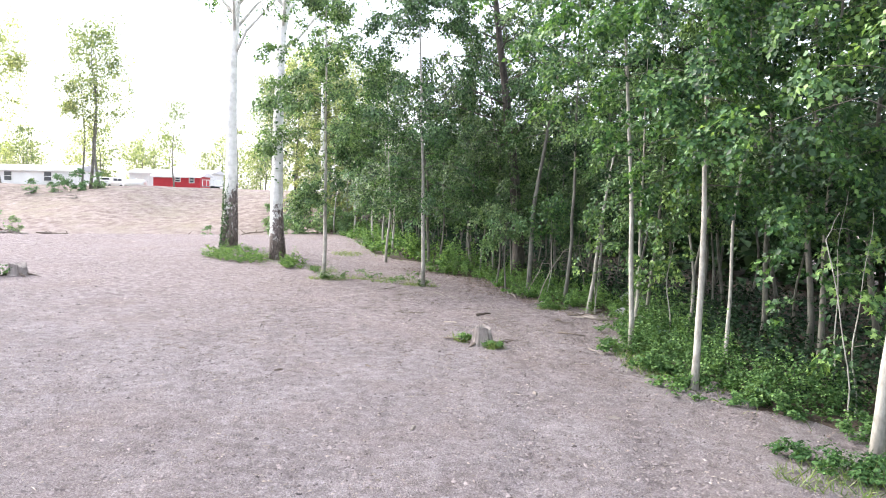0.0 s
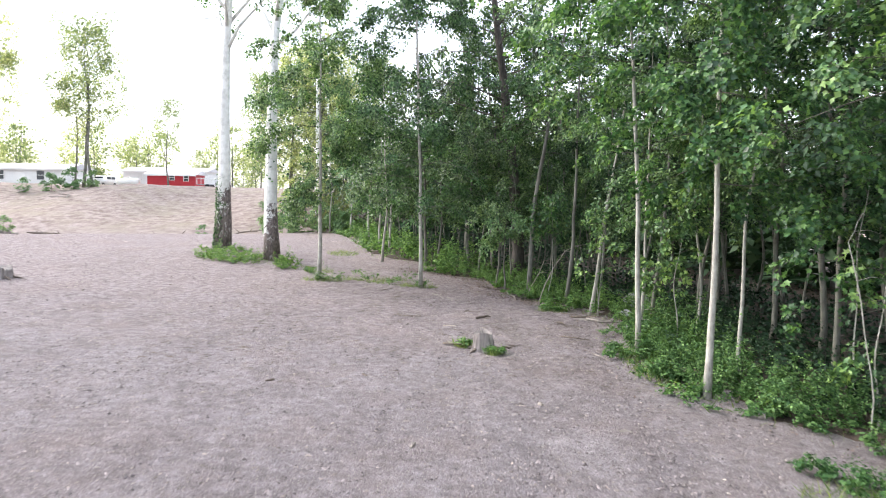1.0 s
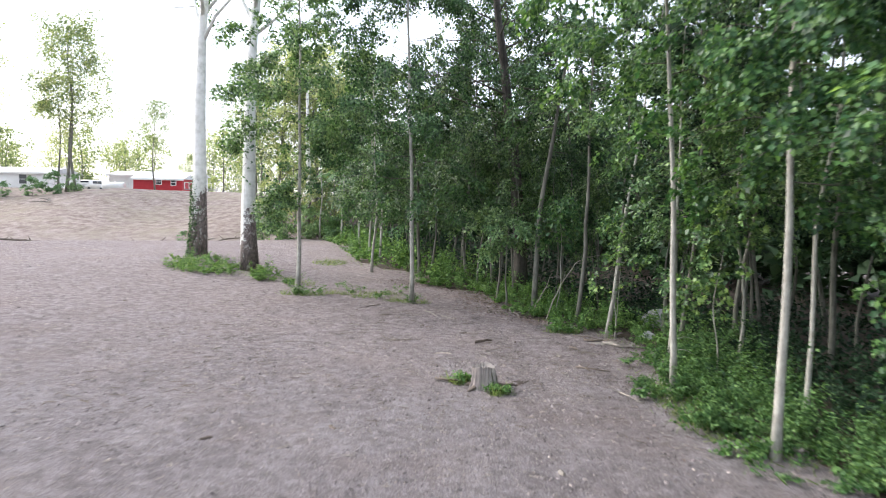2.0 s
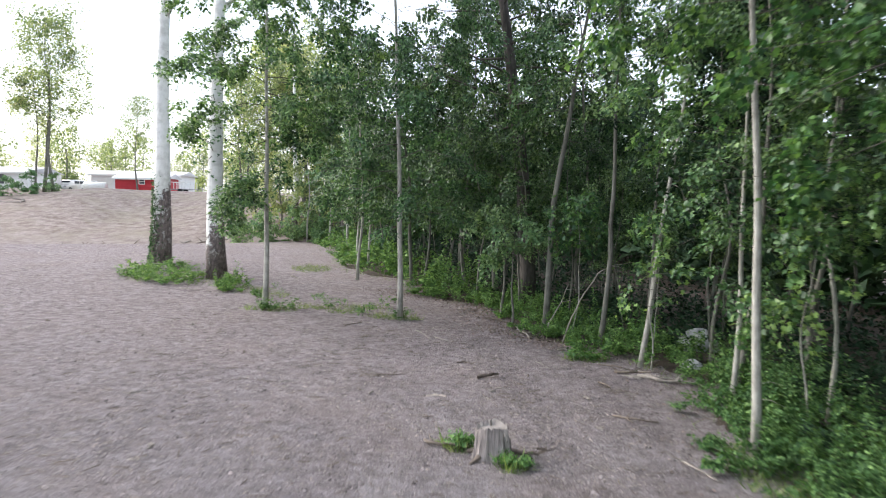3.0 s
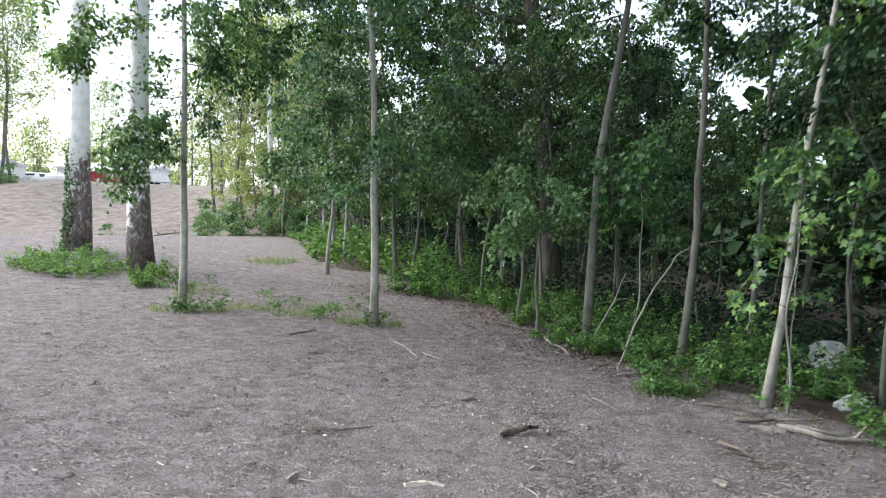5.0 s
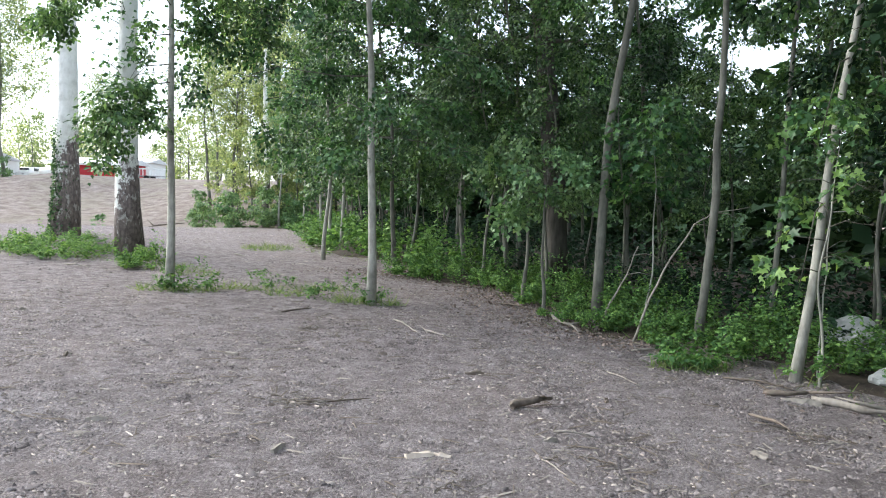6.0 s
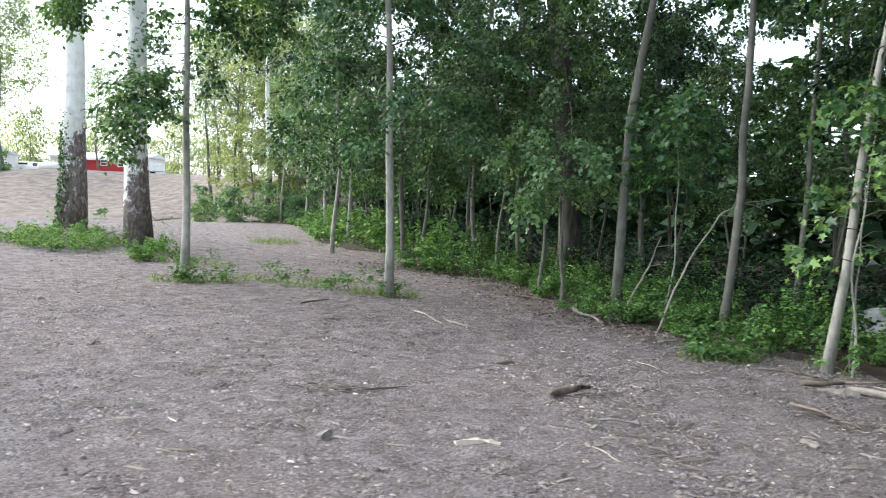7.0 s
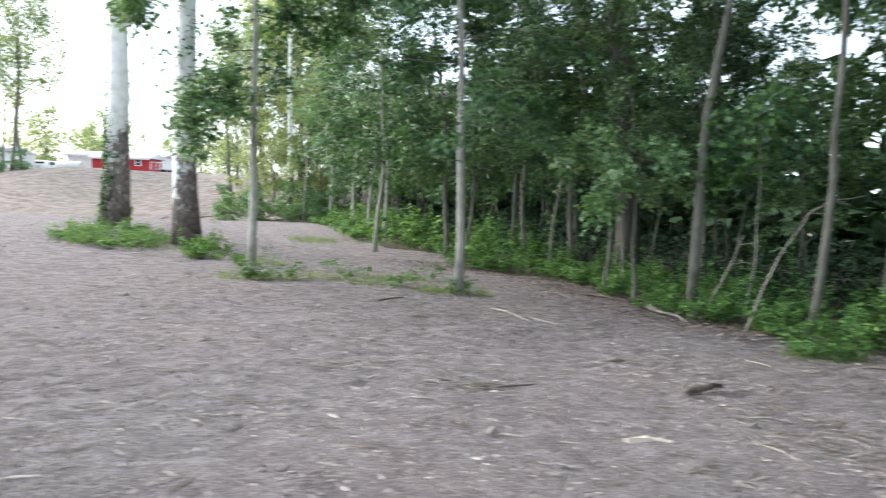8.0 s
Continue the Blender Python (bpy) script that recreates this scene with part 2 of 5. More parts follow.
# ---- the lie of the land ----
EDGE_Y = [-10, 0, 8, 10, 11, 12.3, 14.5, 17, 19.5, 20.3, 22, 23, 25, 28, 29.5, 33, 36, 38, 48, 57, 62, 90]
EDGE_X = [9, 7.5, 7.0, 6.0, 5.1, 4.1, 3.65, 3.9, 4.4, 4.0, 3.2, 2.25, 2.05, 1.3, -0.6, -1.2, -4.0, -4.4, -6.2, -9, -12, -16]


def smooth(t):
    t = np.clip(t, 0, 1)
    return t * t * (3 - 2 * t)


def edge(y):
    """Where the undergrowth of the wood begins."""
    return np.interp(y, EDGE_Y, EDGE_X)


def waves(x, y):
    return (1 - smooth((y - 44) / 8)) * (0.014 * np.sin(x * 0.9 + 0.6 * np.sin(y * 0.7)) * np.sin(y * 0.8 + 1.3) + 0.012 * np.sin(x * 2.3 + y * 1.1) * np.sin(y * 1.9 - x * 0.8)
            + 0.008 * np.sin(x * 7.1 + 2 * np.sin(y * 3.3)) * np.sin(y * 6.3 + x) * (1 - smooth((y - 27) / 4)) * smooth((x + 15) / 4))


def height(x, y):
    x, y = np.asarray(x, float), np.asarray(y, float)
    z = -0.033 * np.clip(x, -30, 25) * (1 - 0.6 * smooth((y - 40) / 20))
    z = z + 0.28 * np.exp(-((x + 10) ** 2 + (y - 34) ** 2) / 14)
    brow = 52 + (x + 13) * 1.5
    z = z - 0.7 * smooth((y - np.maximum(brow, 30)) / 7) * (1 - smooth((y - 56) / 6)) * smooth((-x - 11) / 5)
    z = z + 3.5 * smooth((y - 57) / 27) * (0.15 + 0.85 * smooth((4 - x) / 14)) + 0.35 * np.sin(x * 0.35 + 1) * smooth((y - 58) / 8) * (1 - smooth((y - 78) / 6))
    slope = smooth((y - 57) / 5) * (1 - smooth((y - 79) / 5)) * smooth((-x - 9) / 6)
    z = z + slope * (0.06 * np.sin(x * 0.8 + 1.7 * np.sin(y * 0.5)) * np.sin(y * 0.9 + x * 0.3) + 0.03 * np.sin(x * 2.1 + y) * np.sin(y * 1.7 - x * 0.6))
    return z + waves(x, y) * (1 + 0.4 * smooth((y - 55) / 8) * (1 - smooth((y - 80) / 8)))


def high(x, y):
    return float(height(x, y))


# ---- mesh helpers ----
def mesh_of(name, verts, faces, material, smooth_faces=False):
    me = bpy.data.meshes.new(name)
    if isinstance(verts, np.ndarray) and isinstance(faces, np.ndarray):
        k = faces.shape[1]
        me.vertices.add(len(verts))
        me.vertices.foreach_set("co", verts.astype(np.float32).ravel())
        me.loops.add(faces.size)
        me.loops.foreach_set("vertex_index", faces.astype(np.int32).ravel())
        me.polygons.add(len(faces))
        me.polygons.foreach_set("loop_start", np.arange(0, faces.size, k, dtype=np.int32))
        me.update(calc_edges=True)
    else:
        me.from_pydata(verts, [], faces)
    if smooth_faces:
        me.polygons.foreach_set("use_smooth", np.ones(len(me.polygons), bool))
    me.materials.append(material)
    me.update()
    return me


def part(name, data, material=None, parent=None, label="", smooth_faces=False):
    """Links a bmesh, (verts, faces) or a mesh as one mesh object under a thing."""
    if isinstance(data, bmesh.types.BMesh):
        me = bpy.data.meshes.new(name)
        data.to_mesh(me)
        data.free()
        me.materials.append(material)
        if smooth_faces:
            me.polygons.foreach_set("use_smooth", np.ones(len(me.polygons), bool))
    elif isinstance(data, tuple):
        me = mesh_of(name, data[0], data[1], material, smooth_faces)
    else:
        me = data
    ob = new(name, me)
    ob.parent = parent
    if label:
        ob["label"] = label
    return ob


def base(name, x, y, z=None, turn=0.0, size=1.0):
    ob = new(name)
    ob.empty_display_size = 0.2
    ob.matrix_basis = pose(x, y, high(x, y) if z is None else z, 0, 0, turn) @ Matrix.Diagonal((size, size, size, 1))
    return ob


def box_bm(boxes, bevel=0.0):
    """A bmesh of boxes given as (x0, x1, y0, y1, z0, z1)."""
    bm = bmesh.new()
    for x0, x1, y0, y1, z0, z1 in boxes:
        bmesh.ops.create_cube(bm, size=1, matrix=Matrix.Translation(((x0 + x1) / 2, (y0 + y1) / 2, (z0 + z1) / 2)) @ Matrix.Diagonal((x1 - x0, y1 - y0, z1 - z0, 1)))
    if bevel:
        bmesh.ops.bevel(bm, geom=bm.edges[:], offset=bevel, segments=1, affect="EDGES")
    return bm


def tube(V, F, pts, radii, sides=8, rough=0.0, rng=None, flare=None):
    """Sweeps a ring along pts, into the lists V and F, closed at both ends."""
    first = len(V)
    pts = [Vector(p) for p in pts]
    for i, p in enumerate(pts):
        d = (pts[min(i + 1, len(pts) - 1)] - pts[max(i - 1, 0)]).normalized()
        a = d.cross(Vector((0.31, 0.95, 0.05))).normalized()
        b = d.cross(a)
        for k in range(sides):
            w = 2 * math.pi * k / sides
            r = radii[i] * (1 + (rng.uniform(-rough, rough) if rough else 0))
            if flare:
                r *= flare(i, w)
            V.append(tuple(p + (a * math.cos(w) + b * math.sin(w)) * r))
    for i in range(len(pts) - 1):
        for k in range(sides):
            q = first + i * sides
            F.append((q + k, q + (k + 1) % sides, q + sides + (k + 1) % sides, q + sides + k))
    F.append(tuple(first + k for k in range(sides))[::-1])
    F.append(tuple(first + (len(pts) - 1) * sides + k for k in range(sides)))


KITE = np.array([(0, 0, 0), (-0.33, 0.45, 0.1), (0, 1, -0.06), (0.33, 0.45, 0.1)], float)
KITE_F = np.array([(0, 2, 1), (0, 3, 2)])
LOBED = np.array([(0, 0, 0), (-0.36, 0.1, 0.05), (-0.22, 0.33, 0.04), (-0.52, 0.64, 0.1), (-0.17, 0.62, 0.03), (0, 1.0, -0.08),
                  (0.17, 0.62, 0.03), (0.52, 0.64, 0.1), (0.22, 0.33, 0.04), (0.36, 0.1, 0.05)], float)
LOBED_F = np.array([(0, 2, 1), (0, 4, 2), (2, 4, 3), (0, 5, 4), (0, 6, 5), (0, 8, 6), (8, 7, 6), (0, 9, 8)])
THREE = np.array([(0, 0, 0), (-0.44, 0.48, 0.08), (-0.21, 0.64, 0.02), (0, 1.0, -0.08), (0.21, 0.64, 0.02), (0.44, 0.48, 0.08)], float)
THREE_F = np.array([(0, 2, 1), (0, 3, 2), (0, 4, 3), (0, 5, 4)])
BLADE = np.array([(-0.035, 0, 0), (0.035, 0, 0), (0.02, 0.6, 0.03), (0, 1, 0.12), (-0.02, 0.6, 0.03)], float)
BLADE_F = np.array([(0, 1, 2), (0, 2, 4), (4, 2, 3)])


def leaves(rng, at, size, out=None, droop=0.35, lobed=False, shape=None, upright=0.9, spread=0.55, face=None):
    """Vertices and triangles of one leaf at each place, turned at random, its face to the sky or along face."""
    n = len(at)
    form, faces = shape or ((LOBED, LOBED_F) if lobed else (KITE, KITE_F))
    d = rng.normal(size=(n, 3))
    if out is not None:
        d = d * 0.7 + out
    d[:, 2] = d[:, 2] * 0.5 - droop
    d /= np.linalg.norm(d, axis=1)[:, None]
    up = rng.normal(size=(n, 3)) * spread
    if face is None:
        up[:, 2] += upright
    else:
        up += face
    right = np.cross(d, up)
    right /= np.linalg.norm(right, axis=1)[:, None] + 1e-9
    nor = np.cross(right, d)
    s = (size * rng.uniform(0.6, 1.25, n))[:, None, None]
    v = at[:, None, :] + s * (form[None, :, 0:1] * right[:, None] + form[None, :, 1:2] * d[:, None] + form[None, :, 2:3] * nor[:, None])
    f = faces[None] + (np.arange(n) * len(form))[:, None, None]
    return v.reshape(-1, 3), f.reshape(-1, 3)


def joined(sets):
    V, F, k = [], [], 0
    for v, f in sets:
        V.append(v)
        F.append(f + k)
        k += len(v)
    return np.concatenate(V), np.concatenate(F)


# ---- trees ----
def tree_meshes(seed, tall, girth, start, reach, count, size, lean=(0, 0), bend=0.0, limbs=26, lobed=False, bark=None, leaf=None, clump=0.38,
                low=0.5, sides=9, twigs=4, droop=0.6, sag=0.0, spray=30, foot=(1.25, 1.0, 1.0), flat=0.2, limb_bark=None, line=None, stout=0.085, hang=1.0, top=0.62, boughs=()):
    """Trunk with limbs, and a crown of single leaves in sprays that lean outward and hang from the twigs.
    line: the stem's sideways offset at given heights; top: how far up the crown keeps its width."""
    rng = np.random.default_rng(seed)
    V, F = [], []
    steps = 16
    ph = rng.uniform(0, 6.28, 4)
    stem = []
    for i in range(steps + 1):
        u = i / steps
        z = tall * u
        wob = bend * tall * 0.03 * np.array([math.sin(u * 7 + ph[0]) - math.sin(ph[0]) + 0.5 * math.sin(u * 15 + ph[2]) - 0.5 * math.sin(ph[2]), math.sin(u * 6 + ph[1]) - math.sin(ph[1])])
        if line:
            (x1, z1), (x2, z2) = line[-2:]
            wob[0] = np.interp(z, [q[1] for q in line], [q[0] for q in line]) + max(0, z - z2) * (x2 - x1) / (z2 - z1) + 0.012 * math.sin(z * 2.1 + ph[0])
        else:
            wob[0] += lean[0] * z
        stem.append(np.array([wob[0], lean[1] * z + wob[1] * (0.3 if line else 1), z - 0.12 * (i == 0)]))
    stem = np.array(stem)
    rad = [girth / 2 * (1.0 - 0.86 * (i / steps) ** 0.9) * (foot[i] if i < 3 else 1) for i in range(steps + 1)]
    tube(V, F, stem, rad, sides, 0.05, rng)
    trunk_faces = len(F)

    def on_stem(z):
        return np.array([np.interp(z, stem[:, 2], stem[:, k]) for k in range(3)])

    spots, outs, weight = [], [], []
    for i in range(limbs):
        u = (i + rng.uniform(0, 0.9)) / limbs
        z0 = start + (tall * 0.97 - start) * u
        wide = reach * math.sqrt(max(0.06, 1 - ((u - 0.38) / top) ** 2)) * rng.uniform(0.65, 1.12)
        az = i * 2.4 + rng.uniform(-0.5, 0.5)
        rise = (low - 0.35 + 0.75 * u) + rng.uniform(-0.15, 0.15)
        p0 = on_stem(z0)
        d = np.array([math.cos(az), math.sin(az), 0])
        side = np.array([-d[1], d[0], 0]) * rng.uniform(-0.25, 0.25)
        wave = rng.normal(size=(5, 3)) * wide * 0.035
        run = [p0 + (d * q + side * q * q) * wide + np.array([0, 0, wide * (rise * q - (0.35 + sag) * q * q)]) + wave[k] * (k > 0) for k, q in enumerate((0, 0.25, 0.5, 0.75, 1.0))]
        r0 = max(0.006, girth * stout * (1 - 0.7 * u))
        full = rng.lognormal(0, 0.55)
        tube(V, F, run, [r0, r0 * 0.75, r0 * 0.5, r0 * 0.3, r0 * 0.12], 4)
        tips = [(run[2] * 0.5 + run[3] * 0.5, 0.9), (run[3], 1.0), (run[4], 1.0), (run[2], 0.8), (run[1], 0.6)]
        for j in range(twigs):
            q = rng.uniform(0.3, 0.95)
            k = min(3, int(q * 4))
            a = run[k] + (run[k + 1] - run[k]) * (q * 4 - k)
            sd = np.array([-d[1], d[0], 0]) * (1 if j % 2 else -1) + d * 0.6 + np.array([0, 0, rng.uniform(-0.35, 0.45)])
            e = a + sd * wide * rng.uniform(0.18, 0.42)
            tube(V, F, [a, (a + e) / 2 + np.array([0, 0, 0.03]), e], [r0 * 0.3, r0 * 0.2, 0.003], 3)
            tips += [(e, 1.0), ((a + e) / 2, 0.8)]
        for p, w in tips:
            spots.append(p)
            outs.append(d)
            weight.append(w * rng.uniform(0.3, 1.4) * (0.4 + wide / reach) * full)
    usual = sum(weight) / len(weight)
    for bx, by, bz, share in boughs:
        p0, e = on_stem(bz + 0.9), on_stem(bz) + np.array([bx, by, 0])
        tube(V, F, [p0, p0 * 0.6 + e * 0.4 + np.array([0, 0, 0.25]), e], [girth * 0.09, girth * 0.06, 0.004], 4)
        d = np.array([bx, by, 0]) / math.hypot(bx, by)
        for q in (0.6, 0.8, 1.0):
            spots.append(p0 + (e - p0) * q)
            outs.append(d)
            weight.append(usual * share)
    spots, outs, weight = np.array(spots), np.array(outs), np.array(weight)
    # each spray: a leaf-shaped fan that slopes away from the stem, with gaps between the fans
    number = max(8, count // spray)
    host = rng.choice(len(spots), number, p=weight / weight.sum())
    heart = spots[host] + rng.normal(size=(number, 3)) * clump * (0.5, 0.5, 0.45)
    turn = rng.normal(size=number) * 0.7
    o = outs[host]
    o = np.stack([o[:, 0] * np.cos(turn) - o[:, 1] * np.sin(turn), o[:, 0] * np.sin(turn) + o[:, 1] * np.cos(turn), 0 * turn], -1)
    steep = np.clip(rng.normal(0.75 * hang, 0.35, number), -0.1, 1.4)
    up = np.array([0, 0, 1.0])
    along = o * np.cos(steep)[:, None] - up * np.sin(steep)[:, None]
    across = np.cross(o, up)
    normal = o * np.sin(steep)[:, None] + up * np.cos(steep)[:, None]
    wide_k = clump * rng.uniform(0.4, 1.0, number)
    own = rng.choice(number, count, p=wide_k ** 1.6 / (wide_k ** 1.6).sum())
    ang, rr = rng.uniform(0, 6.283, count), rng.uniform(0, 1, count) ** 0.6 * rng.uniform(0.6, 1.2, count)
    ca, sa = np.cos(ang)[:, None], np.sin(ang)[:, None]
    ray = along[own] * ca * 1.25 + across[own] * sa * 0.8
    at = heart[own] + ray * (rr * wide_k[own])[:, None] + normal[own] * (rng.normal(size=count) * flat * wide_k[own])[:, None]
    at[:, 2] -= 0.35 * rr * rr * wide_k[own]
    at[:, 2] = np.maximum(at[:, 2], 0.12)
    crown = leaves(rng, at, size, ray * 0.7 + along[own] * 0.4, droop, shape=(LOBED, LOBED_F) if lobed == 2 else (THREE, THREE_F) if lobed else None, spread=0.34, face=normal[own] * 0.9)
    me = mesh_of("trunk", V, F, bark, True)
    me.materials.append(limb_bark or LIMB_BARK)
    me.polygons.foreach_set("material_index", (np.arange(len(F)) >= trunk_faces).astype(np.int32))
    return me, mesh_of("crown", crown[0], crown[1], leaf)


def plant_tree(name, x, y, meshes, label, group="", turn=0.0, size=1.0, sink=0.0, category="tree"):
    t = base(name, x, y, high(x, y) - sink, turn, size)
    part("trunk", meshes[0], parent=t)
    part("crown", meshes[1], parent=t)
    return tagged(t, label, category, group)


# ---- ground ----
def ground_sheet():
    xs = np.concatenate([-np.geomspace(900, 62, 14), np.arange(-56, -16, 0.8), np.arange(-16, -8, 0.32), np.arange(-8, 7, 0.16), np.arange(7, 9, 0.4), np.arange(9, 30, 0.8), np.geomspace(31, 900, 14)])
    ys = np.concatenate([-np.geomspace(300, 7, 10), np.arange(-5, 2, 0.5), np.arange(2, 30, 0.16), np.arange(30, 60, 0.5), np.arange(60, 100, 0.8), np.geomspace(101, 2500, 18)])
    X, Y = np.meshgrid(xs, ys)
    rng = np.random.default_rng(4)
    Z = height(X, Y) + rng.normal(size=X.shape) * np.where((Y > 22) | (X < -7), 0.0035, 0.007)
    ruts = np.zeros_like(X)
    for off in (0.0, 1.5):
        path = 1.7 + off - 0.02 * (Y - 15) ** 2 * 0.6
        ruts -= 0.03 * np.exp(-((X - path) / 0.16) ** 2) * (Y > 3) * (Y < 24)
    Z = Z + ruts
    nx = len(xs)
    i = np.arange(len(ys) - 1)[:, None] * nx + np.arange(nx - 1)[None]
    f = np.stack([i, i + 1, i + nx + 1, i + nx], -1).reshape(-1, 4)
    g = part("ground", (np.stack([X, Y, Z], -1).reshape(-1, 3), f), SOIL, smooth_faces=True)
    tagged(g, "bare grey-brown soil of a freshly cleared field", "ground", kind="structure")


ground_sheet()


def wood_floor():
    """Dark humus and rotted leaves under the trees, laid just above the soil."""
    ys = np.arange(-14, 84, 0.5)
    us = np.concatenate([np.arange(0, 4, 0.3), np.arange(4, 30, 1.0)])
    U, Y = np.meshgrid(us, ys)
    fringe = 0.35 * np.sin(Y * 2.1) + 0.25 * np.sin(Y * 5.3 + 1) + 0.15 * np.sin(Y * 11.7)
    X = edge(np.minimum(Y, 70)) + 0.55 + fringe * np.exp(-U) + U
    Z = height(X, Y) + 0.04 - 0.06 * (U == 0)
    n = len(us)
    i = np.arange(len(ys) - 1)[:, None] * n + np.arange(n - 1)[None]
    f = np.stack([i, i + 1, i + n + 1, i + n], -1).reshape(-1, 4)
    g = part("wood_floor", (np.stack([X, Y, Z], -1).reshape(-1, 3), f), HUMUS, smooth_faces=True)
    tagged(g, "dark humus and rotted leaves on the wood floor", "ground", kind="structure")


HUMUS = speckled("dark_humus", (0.025, 0.02, 0.016), (0.095, 0.072, 0.055), 14, 0.95, 0.8, 0.04)
wood_floor()

# ---- the wood edge: saplings told apart one by one ----
EDGE_GROUP = "young trees along the wood edge"
# x, y, tall, girth, crown start, reach, leaves, lean x, lean y, bend, bark, leaf, limbs, label
SAPLINGS = [
    (-4.36, 25.5, 11.5, 0.15, 4.2, 2.4, 15000, 0.003, 0.0, 0.25, PALE_BARK, LEAF, 34, "slim pale-barked sapling alone on bare soil, leafy high crown"),
    (-0.86, 24.9, 12.0, 0.15, 2.7, 2.9, 17000, 0.0, 0.0, 0.2, PALE_BARK, LEAF, 40, "straight pale sapling with low leafy boughs on cleared soil"),
    (4.02, 15.6, 11.0, 0.12, 5.1, 2.6, 9500, -0.016, 0.0, 0.08, PALE_BARK, LEAF_FRESH, 32, "tall straight grey sapling at the edge of the undergrowth"),
    (4.36, 12.6, 9.5, 0.13, 3.4, 2.3, 9500, 0.03, 0.02, 0.35, PALE_BARK, LEAF_FRESH, 30, "slightly curved pale sapling with yellow-green maple leaves"),
    (4.02, 20.75, 8.5, 0.115, 4.4, 1.7, 2600, 0.115, 0.0, 0.4, PALE_BARK, LEAF_FRESH, 20, "leaning smooth grey sapling with few leaf sprays"),
    (2.7, 24.3, 12.0, 0.17, 4.9, 2.6, 6500, 0.078, 0.0, 0.25, GREY_BARK, LEAF, 30, "leaning grey-brown tree rising from the undergrowth"),
    (3.6, 22.5, 10.5, 0.125, 4.9, 2.0, 2600, 0.045, 0.0, 0.35, GREY_BARK, LEAF, 26, "crooked grey young tree at the wood edge"),
    (4.7, 22.8, 10.5, 0.085, 5.2, 2.0, 3000, 0.03, 0.0, 0.4, GREY_BARK, LEAF, 26, "slim grey young tree just inside the wood"),
    (4.64, 17.9, 7.0, 0.1, 2.4, 1.6, 3600, 0.03, 0.02, 0.5, PALE_BARK, LEAF, 24, "thin pale sapling among the green undergrowth"),
    (5.3, 13.7, 7.5, 0.085, 3.0, 1.5, 2500, 0.02, 0.0, 0.4, PALE_BARK, LEAF_FRESH, 22, "very thin pale sapling behind the undergrowth"),
    (7.3, 14.3, 9.5, 0.13, 3.0, 2.4, 7500, 0.05, 0.0, 0.3, GREY_BARK, LEAF_FRESH, 30, "grey tree leaning out of the dark wood"),
    (5.7, 9.6, 9.0, 0.16, 4.0, 2.3, 4000, 0.07, 0.0, 0.2, PALE_BARK, LEAF_FRESH, 26, "smooth pale-grey sapling beside a weedy patch"),
    (5.7, 17.2, 7.5, 0.08, 2.8, 1.4, 2200, 0.01, 0.0, 0.4, PALE_BARK, LEAF, 20, "thin grey sapling in shade"),
    (7.4, 17.2, 9.0, 0.14, 3.0, 1.9, 3800, 0.02, 0.0, 0.4, GREY_BARK, LEAF, 26, "dark grey young tree in the shaded wood"),
    (6.5, 19.3, 9.0, 0.12, 3.2, 1.9, 3500, 0.02, 0.0, 0.4, GREY_BARK, LEAF, 26, "grey young tree in the shaded wood"),
    (1.75, 26.0, 2.75, 0.09, 1.95, 1.05, 900, 0.01, 0.0, 0.3, GREY_BARK, LEAF_BRIGHT, 16, "short grey sapling with bright drooping leaves"),
    (1.93, 24.8, 2.35, 0.07, 1.7, 0.9, 800, 0.0, 0.0, 0.3, GREY_BARK, LEAF_BRIGHT, 14, "small sapling with drooping bright leaves"),
    (-2.98, 33.2, 9.0, 0.12, 2.2, 1.8, 3000, 0.0, 0.0, 0.3, PALE_BARK, LEAF, 26, "thin pale sapling by the weedy wood edge"),
    (-1.0, 33.0, 9.5, 0.15, 2.2, 1.9, 3000, -0.06, 0.0, 0.3, GREY_BARK, LEAF, 26, "leaning grey sapling at the wood edge"),
    (-0.54, 32.2, 9.0, 0.1, 2.2, 1.7, 2600, 0.02, 0.0, 0.3, GREY_BARK, LEAF, 24, "thin grey sapling at the wood edge"),
    (0.7, 32.0, 9.5, 0.12, 2.2, 1.9, 3000, 0.0, 0.0, 0.3, GREY_BARK, LEAF, 26, "slim grey sapling at the wood edge"),
    (-3.1, 37.8, 9.5, 0.13, 2.2, 2.0, 2800, 0.0, 0.0, 0.3, PALE_BARK, LEAF, 26, "slim pale sapling by the far wood edge"),
    (-3.9, 40.5, 9.5, 0.13, 2.2, 2.0, 2800, 0.01, 0.0, 0.3, PALE_BARK, LEAF, 26, "slim pale sapling by the far wood edge"),
    (-5.2, 46.5, 10.0, 0.15, 2.2, 2.2, 2800, 0.0, 0.0, 0.3, PALE_BARK, LEAF, 26, "pale young tree by the far wood edge"),
    (-7.6, 54.5, 10.0, 0.15, 3.0, 2.2, 2800, 0.0, 0.0, 0.3, PALE_BARK, LEAF_BRIGHT, 26, "pale young tree by the far wood edge"),
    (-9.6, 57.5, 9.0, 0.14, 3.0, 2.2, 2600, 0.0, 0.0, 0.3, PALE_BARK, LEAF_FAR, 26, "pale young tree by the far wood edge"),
]
